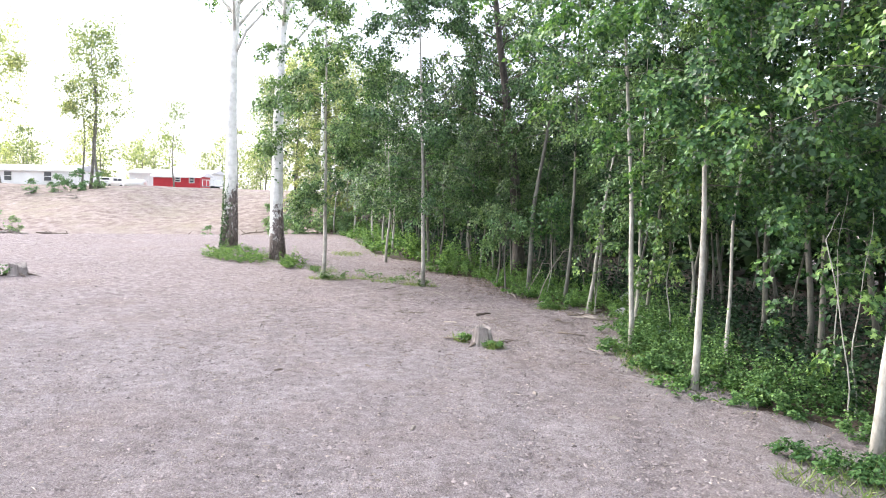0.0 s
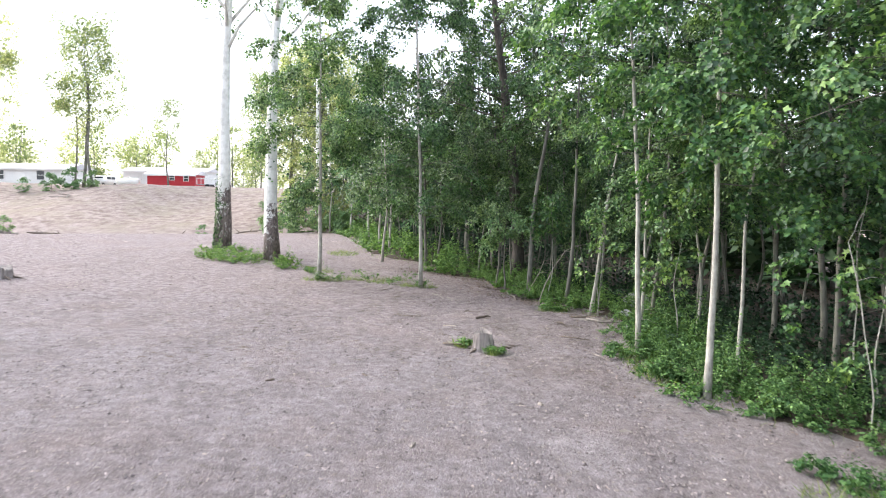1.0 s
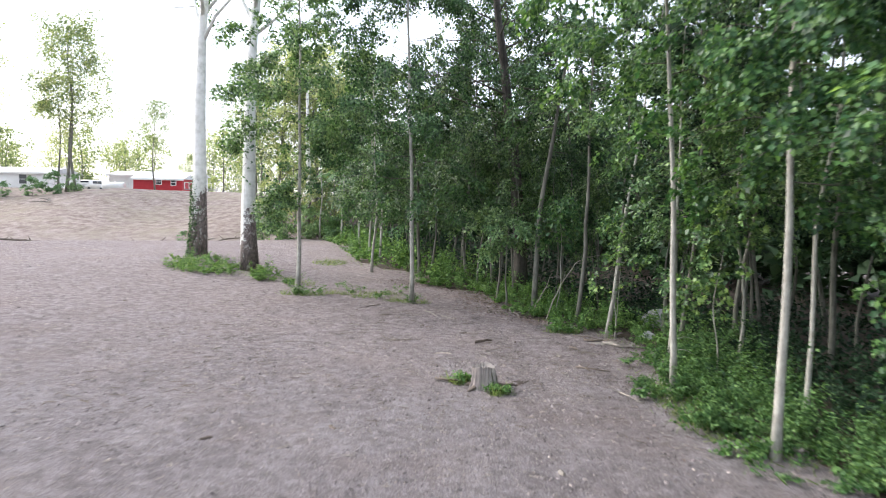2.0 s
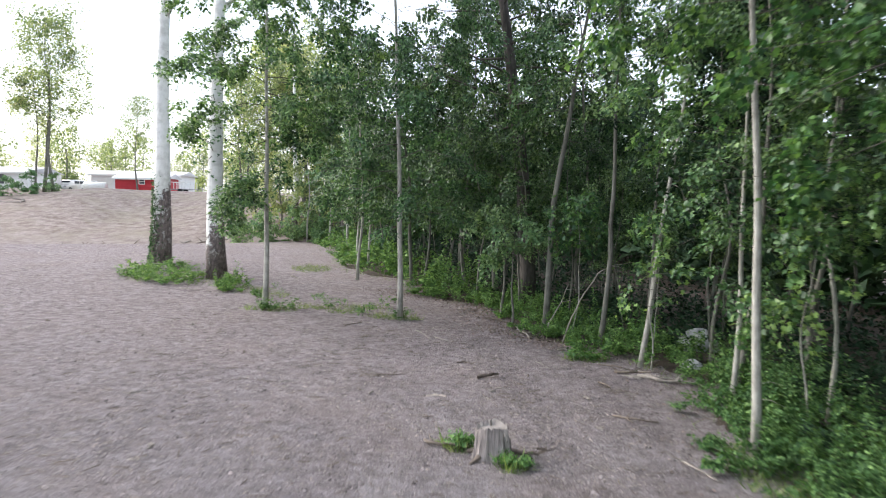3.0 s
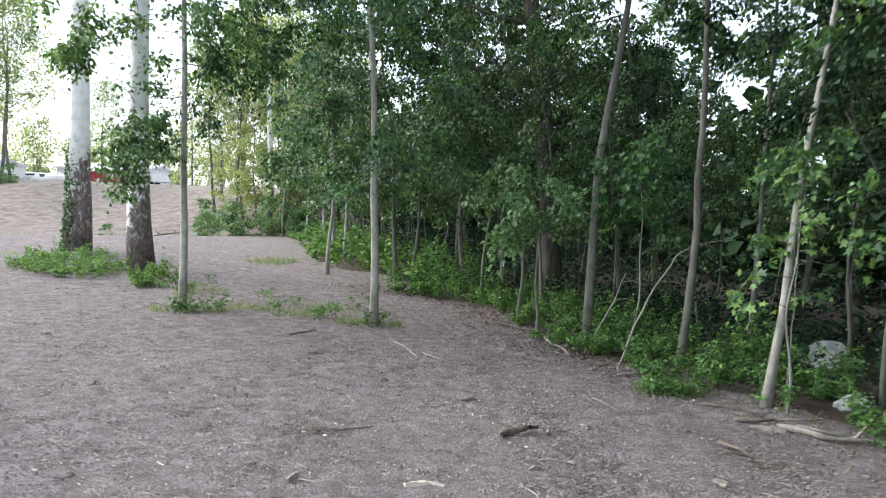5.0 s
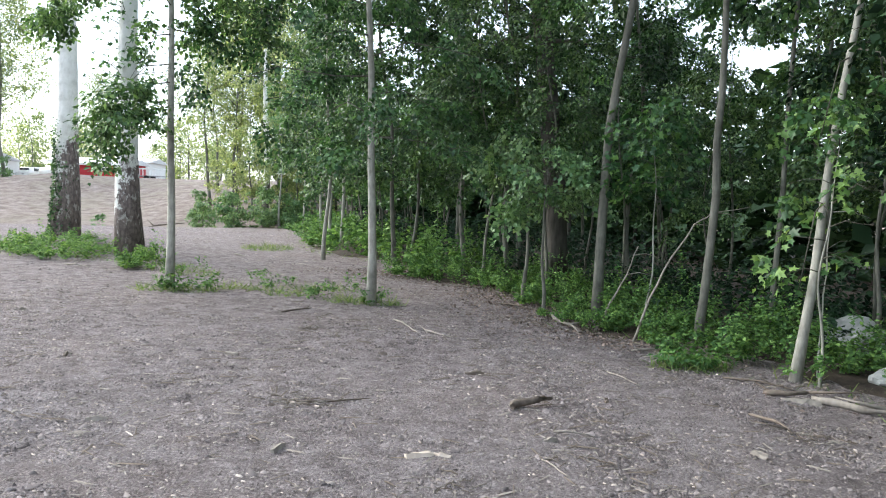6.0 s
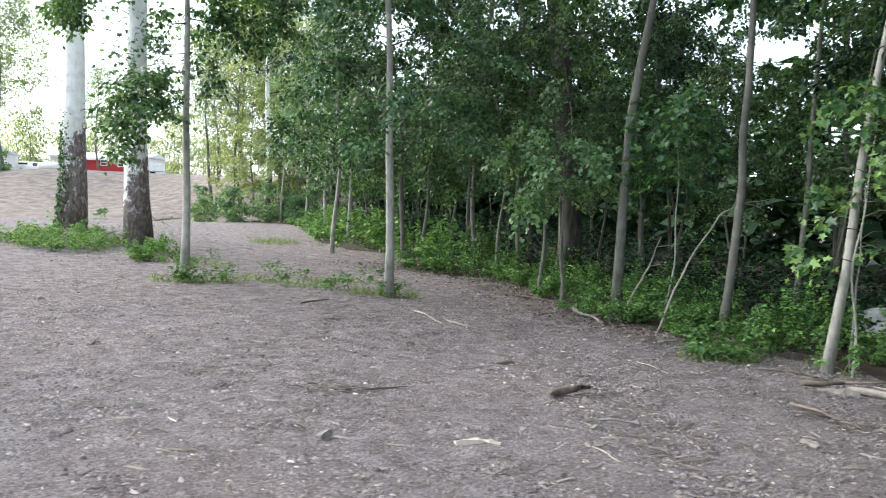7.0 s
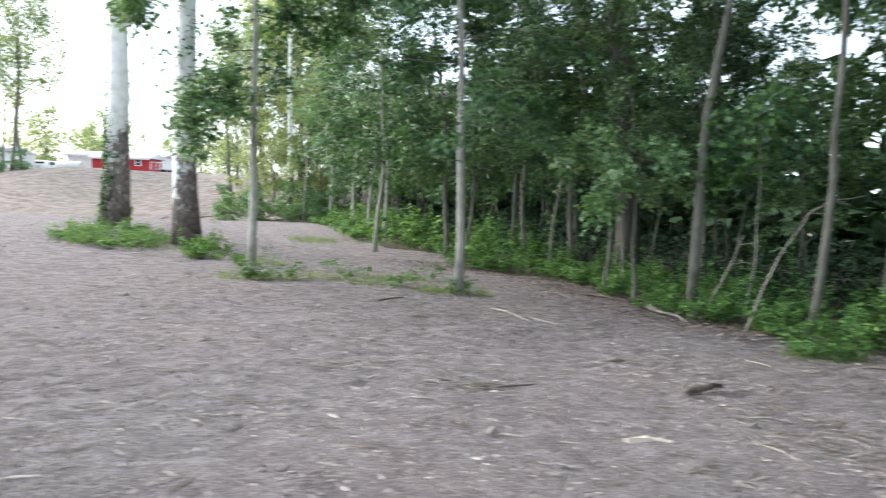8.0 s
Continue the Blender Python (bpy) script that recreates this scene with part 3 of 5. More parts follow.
# the stems that the eye can follow: sideways offset at each height
STEMS = {0: [(0, 0), (0.02, 1.1), (0.03, 2.5), (0.02, 4.6), (0.01, 6.0)],
         1: [(0, 0), (-0.02, 2.2), (-0.05, 3.4), (-0.2, 7.4), (-0.27, 9.6)],
         2: [(0, 0), (-0.05, 1.6), (-0.1, 2.8), (-0.2, 4.6), (-0.33, 6.1)],
         3: [(0, 0), (0.05, 0.8), (0.07, 1.7), (0.04, 3.3), (0.03, 4.2)],
         4: [(0, 0), (0.13, 0.95), (0.22, 1.95), (0.37, 3.0), (0.5, 3.9)],
         5: [(0, 0), (0.03, 1.9), (0.11, 3.0), (0.24, 3.9), (0.36, 4.7)],
         6: [(0, 0), (0.13, 1.3), (0.2, 2.0), (0.17, 2.5), (0.2, 3.2), (0.2, 4.1)],
         7: [(0, 0), (0.02, 1.3), (0.07, 2.6), (0.12, 4.1)],
         8: [(0, 0), (0.07, 1.6), (0.08, 3.0)],
         10: [(0, 0), (-0.03, 2.5), (0.0, 4.0)]}
# low boughs that hang out of a crown: sideways, forward, height, how full
BOUGHS = {0: [(-0.65, -1.0, 2.9, 4.5), (-0.4, -1.1, 2.6, 4.5), (-0.8, -0.8, 2.3, 2.5), (-0.3, -0.9, 3.4, 2.0), (0.7, 0.3, 4.2, 2.5), (1.0, -0.2, 4.6, 2.5)],
          2: [(0.1, -0.9, 6.9, 3.0), (-0.6, -0.8, 6.5, 2.5), (0.7, -0.6, 6.2, 2.5)],
          3: [(-0.3, -0.9, 4.2, 4.0), (0.5, -0.9, 4.0, 4.0), (-0.6, -0.6, 4.8, 3.0), (0.2, -1.0, 5.2, 4.0), (0.9, -0.7, 4.6, 4.0), (0.1, -0.8, 6.2, 3.0)],
          8: [(-0.6, -0.6, 1.9, 3.0), (0.5, -0.7, 2.2, 3.0), (-0.4, -0.8, 2.8, 3.0)],
          4: [(-0.5, -0.7, 2.5, 4.0), (0.4, -0.8, 2.6, 3.0), (-0.3, -0.3, 1.0, 2.0)]}
for i, (x, y, tall, girth, start, reach, count, lx, ly, bend, bark, leaf, limbs, label) in enumerate(SAPLINGS):
    near = y < 27
    kind = (leaf is LEAF_FRESH and y < 17) or leaf is LEAF_BRIGHT
    # far edge saplings take the shade-darkened greens too
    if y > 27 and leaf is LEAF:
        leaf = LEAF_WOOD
    m = tree_meshes(100 + i, tall, girth, start, reach, int(count * (1.75 if near else 2.0)), 0.1 if kind else 0.09 if near and y < 24 else 0.096 if near else 0.125, (lx, ly), bend, limbs, kind, bark, leaf, 0.37 if near else 0.42,
                    sag=0.1, spray=85 if near else 40, line=STEMS.get(i), boughs=BOUGHS.get(i, ()))
    plant_tree("sapling_tree", x, y, m, label, EDGE_GROUP)

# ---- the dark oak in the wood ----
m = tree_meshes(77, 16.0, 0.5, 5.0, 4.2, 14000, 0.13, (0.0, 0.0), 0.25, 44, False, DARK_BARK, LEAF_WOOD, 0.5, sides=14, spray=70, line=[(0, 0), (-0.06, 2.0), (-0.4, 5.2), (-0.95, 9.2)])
plant_tree("oak_tree", 2.65, 28.0, m, "big dark-barked oak standing just inside the wood")

# ---- the wood behind: a few grown forms, planted many times ----
FORMS = {
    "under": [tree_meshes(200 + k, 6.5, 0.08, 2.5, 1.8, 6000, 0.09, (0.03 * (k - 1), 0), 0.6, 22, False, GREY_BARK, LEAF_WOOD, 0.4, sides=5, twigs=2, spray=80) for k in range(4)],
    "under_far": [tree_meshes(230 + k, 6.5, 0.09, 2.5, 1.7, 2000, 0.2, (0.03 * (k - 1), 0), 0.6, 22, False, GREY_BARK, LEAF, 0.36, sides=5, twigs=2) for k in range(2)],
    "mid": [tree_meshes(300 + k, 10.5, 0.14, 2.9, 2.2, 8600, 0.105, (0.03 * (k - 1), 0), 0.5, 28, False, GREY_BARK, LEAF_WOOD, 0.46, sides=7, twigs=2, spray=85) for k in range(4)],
    # under_near, tall_near and tall wear the shade-darkened leaves
    "under_near": [tree_meshes(260 + k, 6.5, 0.08, 2.2, 1.7, 4200, 0.09, (0.03 * (k - 1), 0), 0.6, 22, False, GREY_BARK, LEAF_SHADE, 0.38, sides=5, twigs=2, spray=70) for k in range(2)],
    "tall_near": [tree_meshes(430 + k, 14.0, 0.28, 3.4, 3.2, 6500, 0.16, (0.02 * (k - 1), 0), 0.35, 28, False, DARK_BARK, LEAF_SHADE, 0.55, sides=8, twigs=3, spray=60) for k in range(2)],
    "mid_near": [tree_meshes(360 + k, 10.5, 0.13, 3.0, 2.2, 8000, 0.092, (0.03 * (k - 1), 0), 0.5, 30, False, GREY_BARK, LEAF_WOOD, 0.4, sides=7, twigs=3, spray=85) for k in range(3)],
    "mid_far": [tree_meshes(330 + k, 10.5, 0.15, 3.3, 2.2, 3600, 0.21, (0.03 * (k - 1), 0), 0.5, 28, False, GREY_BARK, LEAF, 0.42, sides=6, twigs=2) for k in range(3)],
    "tall": [tree_meshes(400 + k, 14.0, 0.28, 3.4, 3.2, 3900, 0.36, (0.02 * (k - 1), 0), 0.35, 26, False, DARK_BARK, LEAF_SHADE, 0.55, sides=8, twigs=2) for k in range(3)],
}
NAMES = {"under": ("understory_tree", "thin leafy understory tree in the shade of the wood"), "mid": ("woodland_tree", "slim grey-barked woodland tree with a dense green crown"),
         "tall": ("woodland_tree", "tall dark-barked woodland tree with a wide crown")}


def plant_wood():
    rng = np.random.default_rng(12)
    placed = [(s[0], s[1]) for s in SAPLINGS] + [(2.75, 28.2)]
    for x, y, k, size in ((2.3, 27.0, 0, 0.95), (3.6, 26.6, 1, 0.8), (1.2, 28.9, 2, 1.0), (4.6, 24.4, 3, 0.62), (5.9, 22.4, 0, 0.85), (4.7, 27.6, 2, 0.85), (6.6, 29.0, 1, 0.9), (6.0, 31.0, 3, 0.95)):
        plant_tree(NAMES["under"][0], x, y, FORMS["under"][k], NAMES["under"][1], "trees of the wood", 70.0 * k, size)
        placed.append((x, y))
    for x, y, k, size in ((0.9, 30.6, 1, 0.95), (2.3, 31.6, 2, 1.0), (1.8, 29.4, 3, 1.0), (4.1, 27.6, 0, 0.95)):
        plant_tree(NAMES["mid"][0], x, y, FORMS["mid"][k], NAMES["mid"][1], "trees of the wood", 50.0 * k, size)
        placed.append((x, y))

    def free(x, y, gap):
        return all((x - a) ** 2 + (y - b) ** 2 > gap * gap for a, b in placed)

    def band(kind, number, lo, hi, y0, y1, gap, span):
        made, tries = 0, 0
        while made < number and tries < 6000:
            tries += 1
            y = rng.uniform(y0, y1)
            x = float(edge(y)) + rng.uniform(lo, hi)
            aside = abs((x - 0.1) / (y - 13.3) - 0.41) if y > 23 else 9
            if not free(x, y, gap) or (kind != "under" and aside < 0.02 + (0.8 if kind == "mid" else 1.5) / (y - 13.3)):
                continue
            placed.append((x, y))
            forms = FORMS.get(kind + "_far", FORMS[kind]) if y > 31 or (y > 23 and x > edge(y) + 6) else FORMS.get(kind + "_near", FORMS[kind]) if y < 23 else FORMS[kind]
            k = int(rng.integers(len(forms)))
            name, label = NAMES[kind]
            low = 0.8 if y > 30 else 1.25 if y < 23 else 1.0
            plant_tree(name, x, y, forms[k], label, "trees of the wood", rng.uniform(0, 360), rng.uniform(*span) * low)
            made += 1

    band("under", 24, 0.9, 5.0, 10, 58, 1.1, (0.8, 1.15))
    band("mid", 38, 1.6, 9.0, 6, 60, 1.7, (0.75, 1.02))
    # extra canopy to block light; trees beside and behind the camera stay unseen
    band("mid", 7, 2.6, 7.0, 5, 24, 1.4, (0.85, 1.1))
    band("tall", 31, 3.6, 20.0, -10, 66, 2.6, (0.72, 1.0))


plant_wood()

# ---- small bright saplings in front of the wood ----
for i, (x, y, tall, start, reach, count, label) in enumerate([
        (4.15, 20.5, 2.7, 1.0, 0.75, 420, "small maple sapling with bright drooping leaves"),
        (3.2, 23.6, 3.3, 2.0, 0.85, 1000, "small sapling with a flat bright leaf spray"),
        (5.1, 16.6, 3.6, 1.2, 1.0, 1200, "small maple sapling among the weeds"),
        (6.6, 12.4, 4.0, 1.4, 1.3, 1700, "bushy young maple with yellow-green leaves"),
        (6.3, 11.2, 3.2, 0.6, 0.9, 500, "young maple with yellowish lower leaves")]):
    m = tree_meshes(600 + i, tall, 0.034, start, reach, int(count * 0.9), 0.105, (0.02, 0), 0.5, 14, 2, PALE_BARK, LEAF_FRESH, 0.26, sides=6, twigs=2, sag=0.15, spray=16)
    plant_tree("small_sapling", x, y, m, label, "small saplings by the wood")


def whip(name, pts, r, mat_, label, category="sapling"):
    """A bare thin stem through pts, given from its foot at the ground."""
    x, y = pts[0][:2]
    t = base(name, x, y)
    V, F = [], []
    rel = [Vector((p[0] - x, p[1] - y, p[2])) for p in pts]
    rel[0].z -= 0.1
    fine = []
    for a, b in zip(rel, rel[1:]):
        fine += [a.lerp(b, k / 3) for k in range(3)]
    fine.append(rel[-1])
    rng = np.random.default_rng(int(abs(x * 100)))
    fine = [p + Vector(rng.normal(size=3) * 0.008) for p in fine]
    tube(V, F, fine, [r * (1 - 0.75 * k / len(fine)) for k in range(len(fine))], 6, 0.1, rng)
    for k in (int(len(fine) * 0.6), int(len(fine) * 0.8)):
        p = fine[k]
        e = p + Vector((0.35, rng.uniform(-0.2, 0.2), -0.12 + rng.uniform(0, 0.25)))
        tube(V, F, [p, (p + e) / 2 + Vector((0, 0, 0.04)), e], [r * 0.35, r * 0.25, 0.002], 4)
    part("stem", (V, F), mat_, t, smooth_faces=True)
    return tagged(t, label, category)


whip("bent_sapling", [(2.76, 22.6, 0), (3.0, 22.6, 0.6), (3.25, 22.6, 1.12), (3.55, 22.62, 1.55), (3.8, 22.65, 1.72), (4.3, 22.7, 1.8)], 0.017, PALE_WOOD, "bare pale sapling bent over in an arch")
whip("leaning_branch", [(2.4, 23.3, 0), (2.65, 23.35, 0.35), (2.9, 23.4, 0.8), (3.05, 23.45, 1.2)], 0.018, PALE_WOOD, "thin bare branch leaning in the undergrowth", "branch")
whip("bare_stem", [(4.22, 20.68, 0), (4.24, 20.68, 0.7), (4.27, 20.7, 1.4), (4.3, 20.7, 2.0)], 0.011, PALE_BARK, "thin straight bare sapling stem in weeds")
whip("bare_stem", [(5.95, 10.7, 0), (5.9, 10.75, 0.9), (5.72, 10.8, 1.9), (5.55, 10.85, 2.7), (5.75, 10.9, 3.1)], 0.013, PALE_BARK, "thin crooked bare sapling stem in weeds")
whip("bare_stem", [(4.05, 15.75, 0), (4.05, 15.8, 0.5), (4.08, 15.8, 1.1)], 0.014, PALE_BARK, "short thin bare stem beside a sapling")


# ---- undergrowth, weeds and grass ----
def weeds(rng, centres, tall, count, size, wide=0.16, shape=None, droop=0.15):
    """Leaves on low plants: each plant a small heap of leaves on unseen stems."""
    n = len(centres)
    pick = np.repeat(np.arange(n), count)
    at = np.zeros((len(pick), 3))
    at[:, :2] = centres[pick] + rng.normal(size=(len(pick), 2)) * wide
    at[:, 2] = height(at[:, 0], at[:, 1]) + 0.02 + tall[pick] * rng.beta(1.6, 1.3, len(pick))
    return leaves(rng, at, size, None, droop, shape=shape, upright=1.0, spread=0.5)


def strip(rng, n, y0, y1, lo, hi):
    y = rng.uniform(y0, y1, n)
    return np.stack([edge(y) + lo + (hi - lo) * rng.beta(1.1, 1.4, n) + 0.32 * np.sin(y * 3.1) + 0.28 * np.sin(y * 7.7 + 1) + 0.18 * np.sin(y * 17.3), y], -1)


def plants(rng, centres, tall, wide, per, size, droop=0.3):
    """Leafy plants: five arching stems each, with leaves in pairs that thicken towards the tips."""
    n = len(centres)
    pick = np.repeat(np.arange(n), per)
    k = rng.integers(5, size=len(pick))
    az, lean, lift = rng.uniform(0, 6.283, (n, 5))[pick, k], rng.uniform(0.1, 1.0, (n, 5))[pick, k], (tall[:, None] * rng.uniform(0.5, 1.15, (n, 5)))[pick, k]
    u = rng.beta(1.9, 1.0, len(pick))
    r = wide[pick] * lean * u ** 1.3
    at = np.zeros((len(pick), 3))
    at[:, 0] = centres[pick, 0] + np.cos(az) * r
    at[:, 1] = centres[pick, 1] + np.sin(az) * r
    at[:, :2] += rng.normal(size=(len(pick), 2)) * 0.03
    at[:, 2] = height(at[:, 0], at[:, 1]) + 0.03 + lift * u * (1 - 0.25 * lean * u)
    way = az + rng.choice([-1.0, 1.0], len(pick)) * rng.uniform(0.3, 1.4, len(pick))
    out = np.stack([np.cos(way), np.sin(way), 0 * way], -1)
    face = np.stack([np.cos(az) * 0.55, np.sin(az) * 0.55, 0.75 + 0 * az], -1)
    big = size * rng.uniform(0.7, 1.3, n)[pick]
    return leaves(rng, at, big, out * 1.3, droop, spread=0.4, face=face)


rng = np.random.default_rng(31)
a, b = strip(rng, 430, 8.5, 30, 0.1, 1.9), strip(rng, 230, 30, 60, 0.2, 3.0)
for ox, oy, gap in ((4.9, 20.45, 0.45), (5.7, 22.3, 0.55), (4.1, 20.1, 0.4), (3.35, 21.6, 0.3), (3.6, 14.0, 0.35)):
    a = a[np.hypot(a[:, 0] - ox, a[:, 1] - oy) > gap]
inside = lambda c: c[:, 0] - edge(c[:, 1])
near, far_a = a[a[:, 1] < 19.5], a[a[:, 1] >= 19.5]
tall_of = lambda p, lo, more: (lo + more * smooth(inside(p) / 1.4)) * rng.uniform(0.5, 1.7, len(p))
und = joined([plants(rng, far_a, tall_of(far_a, 0.22, 0.32), rng.uniform(0.16, 0.4, len(far_a)), 220, 0.051),
              plants(rng, b, tall_of(b, 0.35, 0.6), rng.uniform(0.3, 0.7, len(b)), 80, 0.14)])
tagged(part("undergrowth", und, LEAF_WEED), "knee-high green weeds and seedlings along the wood edge", "undergrowth", kind="stuff")
front, rear = near[inside(near) < 2.2], near[inside(near) >= 2.2]
front[:, 0] += 0.2
herb = plants(rng, front, 0.16 + 0.3 * smooth(inside(front) / 1.0) + 0.38 * rng.beta(1.0, 2.0, len(front)), rng.uniform(0.16, 0.38, len(front)), 230, 0.052)
more = strip(rng, 200, 8.5, 19.5, 0.0, 1.6)
low = plants(rng, more, rng.uniform(0.08, 0.24, len(more)), rng.uniform(0.15, 0.3, len(more)), 70, 0.06)
tagged(part("herb_undergrowth", joined([herb, low]), LEAF_HERB), "bushy green herbs and seedlings at the wood edge", "undergrowth", kind="stuff")
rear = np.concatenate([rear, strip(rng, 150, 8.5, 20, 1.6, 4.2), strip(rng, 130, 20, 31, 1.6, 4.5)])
# the darker leaf colour here stands for shade inside the wood
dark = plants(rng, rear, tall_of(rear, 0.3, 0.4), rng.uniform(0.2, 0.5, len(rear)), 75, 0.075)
tagged(part("bramble_undergrowth", dark, LEAF_SHADE), "low undergrowth inside the wood, leaves darkened for shade", "undergrowth", kind="stuff")


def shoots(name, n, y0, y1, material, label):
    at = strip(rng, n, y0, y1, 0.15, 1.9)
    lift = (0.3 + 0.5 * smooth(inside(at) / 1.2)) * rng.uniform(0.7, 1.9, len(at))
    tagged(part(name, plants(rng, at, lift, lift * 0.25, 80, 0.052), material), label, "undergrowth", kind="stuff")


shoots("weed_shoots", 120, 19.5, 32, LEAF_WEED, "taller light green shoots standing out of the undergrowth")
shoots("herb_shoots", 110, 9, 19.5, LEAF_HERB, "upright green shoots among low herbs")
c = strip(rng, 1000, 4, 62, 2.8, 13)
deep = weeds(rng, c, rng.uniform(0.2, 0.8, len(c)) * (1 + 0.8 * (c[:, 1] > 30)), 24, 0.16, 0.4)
tagged(part("shade_shrubs", deep, LEAF_SHADE), "shrubs on the wood floor, leaves darkened for shade", "shrubs", kind="stuff")


def disc(rng, n, x, y, rx, ry):
    w, r = rng.uniform(0, 6.283, n), np.sqrt(rng.uniform(0, 1, n))
    return np.stack([x + rx * r * np.cos(w), y + ry * r * np.sin(w)], -1)


def weed_patch(name, seed, spots, tall, count, size, label, material=LEAF_WEED, wide=0.15):
    rng = np.random.default_rng(seed)
    centres = np.concatenate([disc(rng, n, x, y, rx, ry) for n, x, y, rx, ry in spots])
    h = tall * rng.uniform(0.35, 1.2, len(centres))
    tagged(part(name, plants(rng, centres, h, wide * rng.uniform(0.8, 1.8, len(centres)), int(count * 1.7), size * 0.9), material), label, "weeds", kind="stuff")


rng = np.random.default_rng(41)
sy = np.concatenate([disc(rng, n, x, y, rx, ry) for n, x, y, rx, ry in [(26, -9.6, 31.6, 1.0, 0.7), (34, -8.7, 30.3, 1.3, 0.9), (22, -8.5, 29.3, 1.0, 0.6), (12, -9.8, 30.4, 0.6, 0.6), (10, -9.2, 32.4, 0.5, 0.4),
                                                                             (24, -6.2, 29.0, 0.6, 0.9), (10, -6.6, 30.2, 0.3, 0.4)]])
tagged(part("sycamore_weeds", plants(rng, sy, 0.1 + 0.65 * rng.beta(0.8, 2.6, len(sy)), rng.uniform(0.15, 0.4, len(sy)), 105, 0.055), LEAF_WEED), "green weeds crowding the feet of two sycamores", "weeds", kind="stuff")
weed_patch("sapling_weeds", 42, [(9, -4.3, 25.4, 0.3, 0.35), (4, -3.6, 25.5, 0.25, 0.2), (5, -2.7, 26.4, 0.3, 0.6), (6, -1.75, 25.4, 0.3, 0.5), (7, -0.85, 25.1, 0.35, 0.35), (9, -5.0, 27.9, 0.5, 0.7), (3, -3.3, 27.4, 0.5, 0.5), (3, -1.3, 26.9, 0.4, 0.5)], 0.3, 26, 0.065,
           "low green weeds and grass round two saplings", LEAF_HERB, 0.13)
weed_patch("stump_weeds", 43, [(7, 0.48, 15.68, 0.14, 0.18), (7, 1.08, 15.02, 0.16, 0.16)], 0.22, 30, 0.06, "small green weeds beside a cut stump", LEAF_WEED, 0.09)
weed_patch("corner_weeds", 44, [(30, 5.15, 8.8, 0.6, 0.42), (9, 4.6, 9.3, 0.35, 0.22), (14, 5.7, 8.3, 0.5, 0.4)], 0.24, 60, 0.055, "low leafy weed patch on bare soil", LEAF_HERB)
weed_patch("edge_weeds", 45, [(16, 3.1, 21.2, 0.35, 0.3), (14, 4.1, 12.6, 0.5, 0.3)], 0.2, 26, 0.07, "small green weed tuft on bare soil", LEAF_WEED)
weed_patch("stump_weeds", 46, [(16, -13.6, 21.5, 0.5, 0.25)], 0.3, 30, 0.09, "pale green weeds beside an old stump", LEAF_WEED)


def grass_tufts(name, seed, spots, tall, label):
    rng = np.random.default_rng(seed)
    at = np.concatenate([disc(rng, n, x, y, rx, ry) for n, x, y, rx, ry in spots])
    p = np.stack([at[:, 0], at[:, 1], height(at[:, 0], at[:, 1]) - 0.01], -1)
    tagged(part(name, leaves(rng, p, tall, None, -0.9, shape=(BLADE, BLADE_F), upright=0.2, spread=1.0), GRASS), label, "grass", kind="stuff")


grass_tufts("grass", 51, [(260, -4.2, 25.3, 0.7, 0.35), (120, -3.3, 25.9, 0.5, 0.3), (140, -2.3, 25.6, 0.5, 0.4), (260, -1.0, 25.0, 0.7, 0.3), (160, -1.9, 26.4, 0.7, 0.3), (160, -4.8, 28.0, 0.6, 0.5), (250, -8.2, 29.8, 2.0, 0.8), (150, -5.8, 28.8, 0.8, 0.6),
                          (170, 0.48, 15.62, 0.2, 0.2), (120, 1.08, 15.0, 0.17, 0.16), (400, 4.8, 8.6, 0.8, 0.45), (300, 3.1, 21.2, 0.45, 0.35), (600, 3.9, 14.6, 0.35, 1.6), (500, -5.2, 36.0, 0.7, 1.6)], 0.2,
            "sparse tufts of green grass on bare soil")
y = rng.uniform(8, 56, 900)
p = np.stack([edge(y) + rng.normal(size=len(y)) * 0.3 + 0.15, y], -1)
p = np.stack([p[:, 0], p[:, 1], height(p[:, 0], p[:, 1])], -1)
tagged(part("edge_grass", leaves(rng, p, 0.2, None, -0.8, shape=(BLADE, BLADE_F), upright=0.2, spread=1.0), GRASS), "grass blades fringing the undergrowth", "grass", kind="stuff")


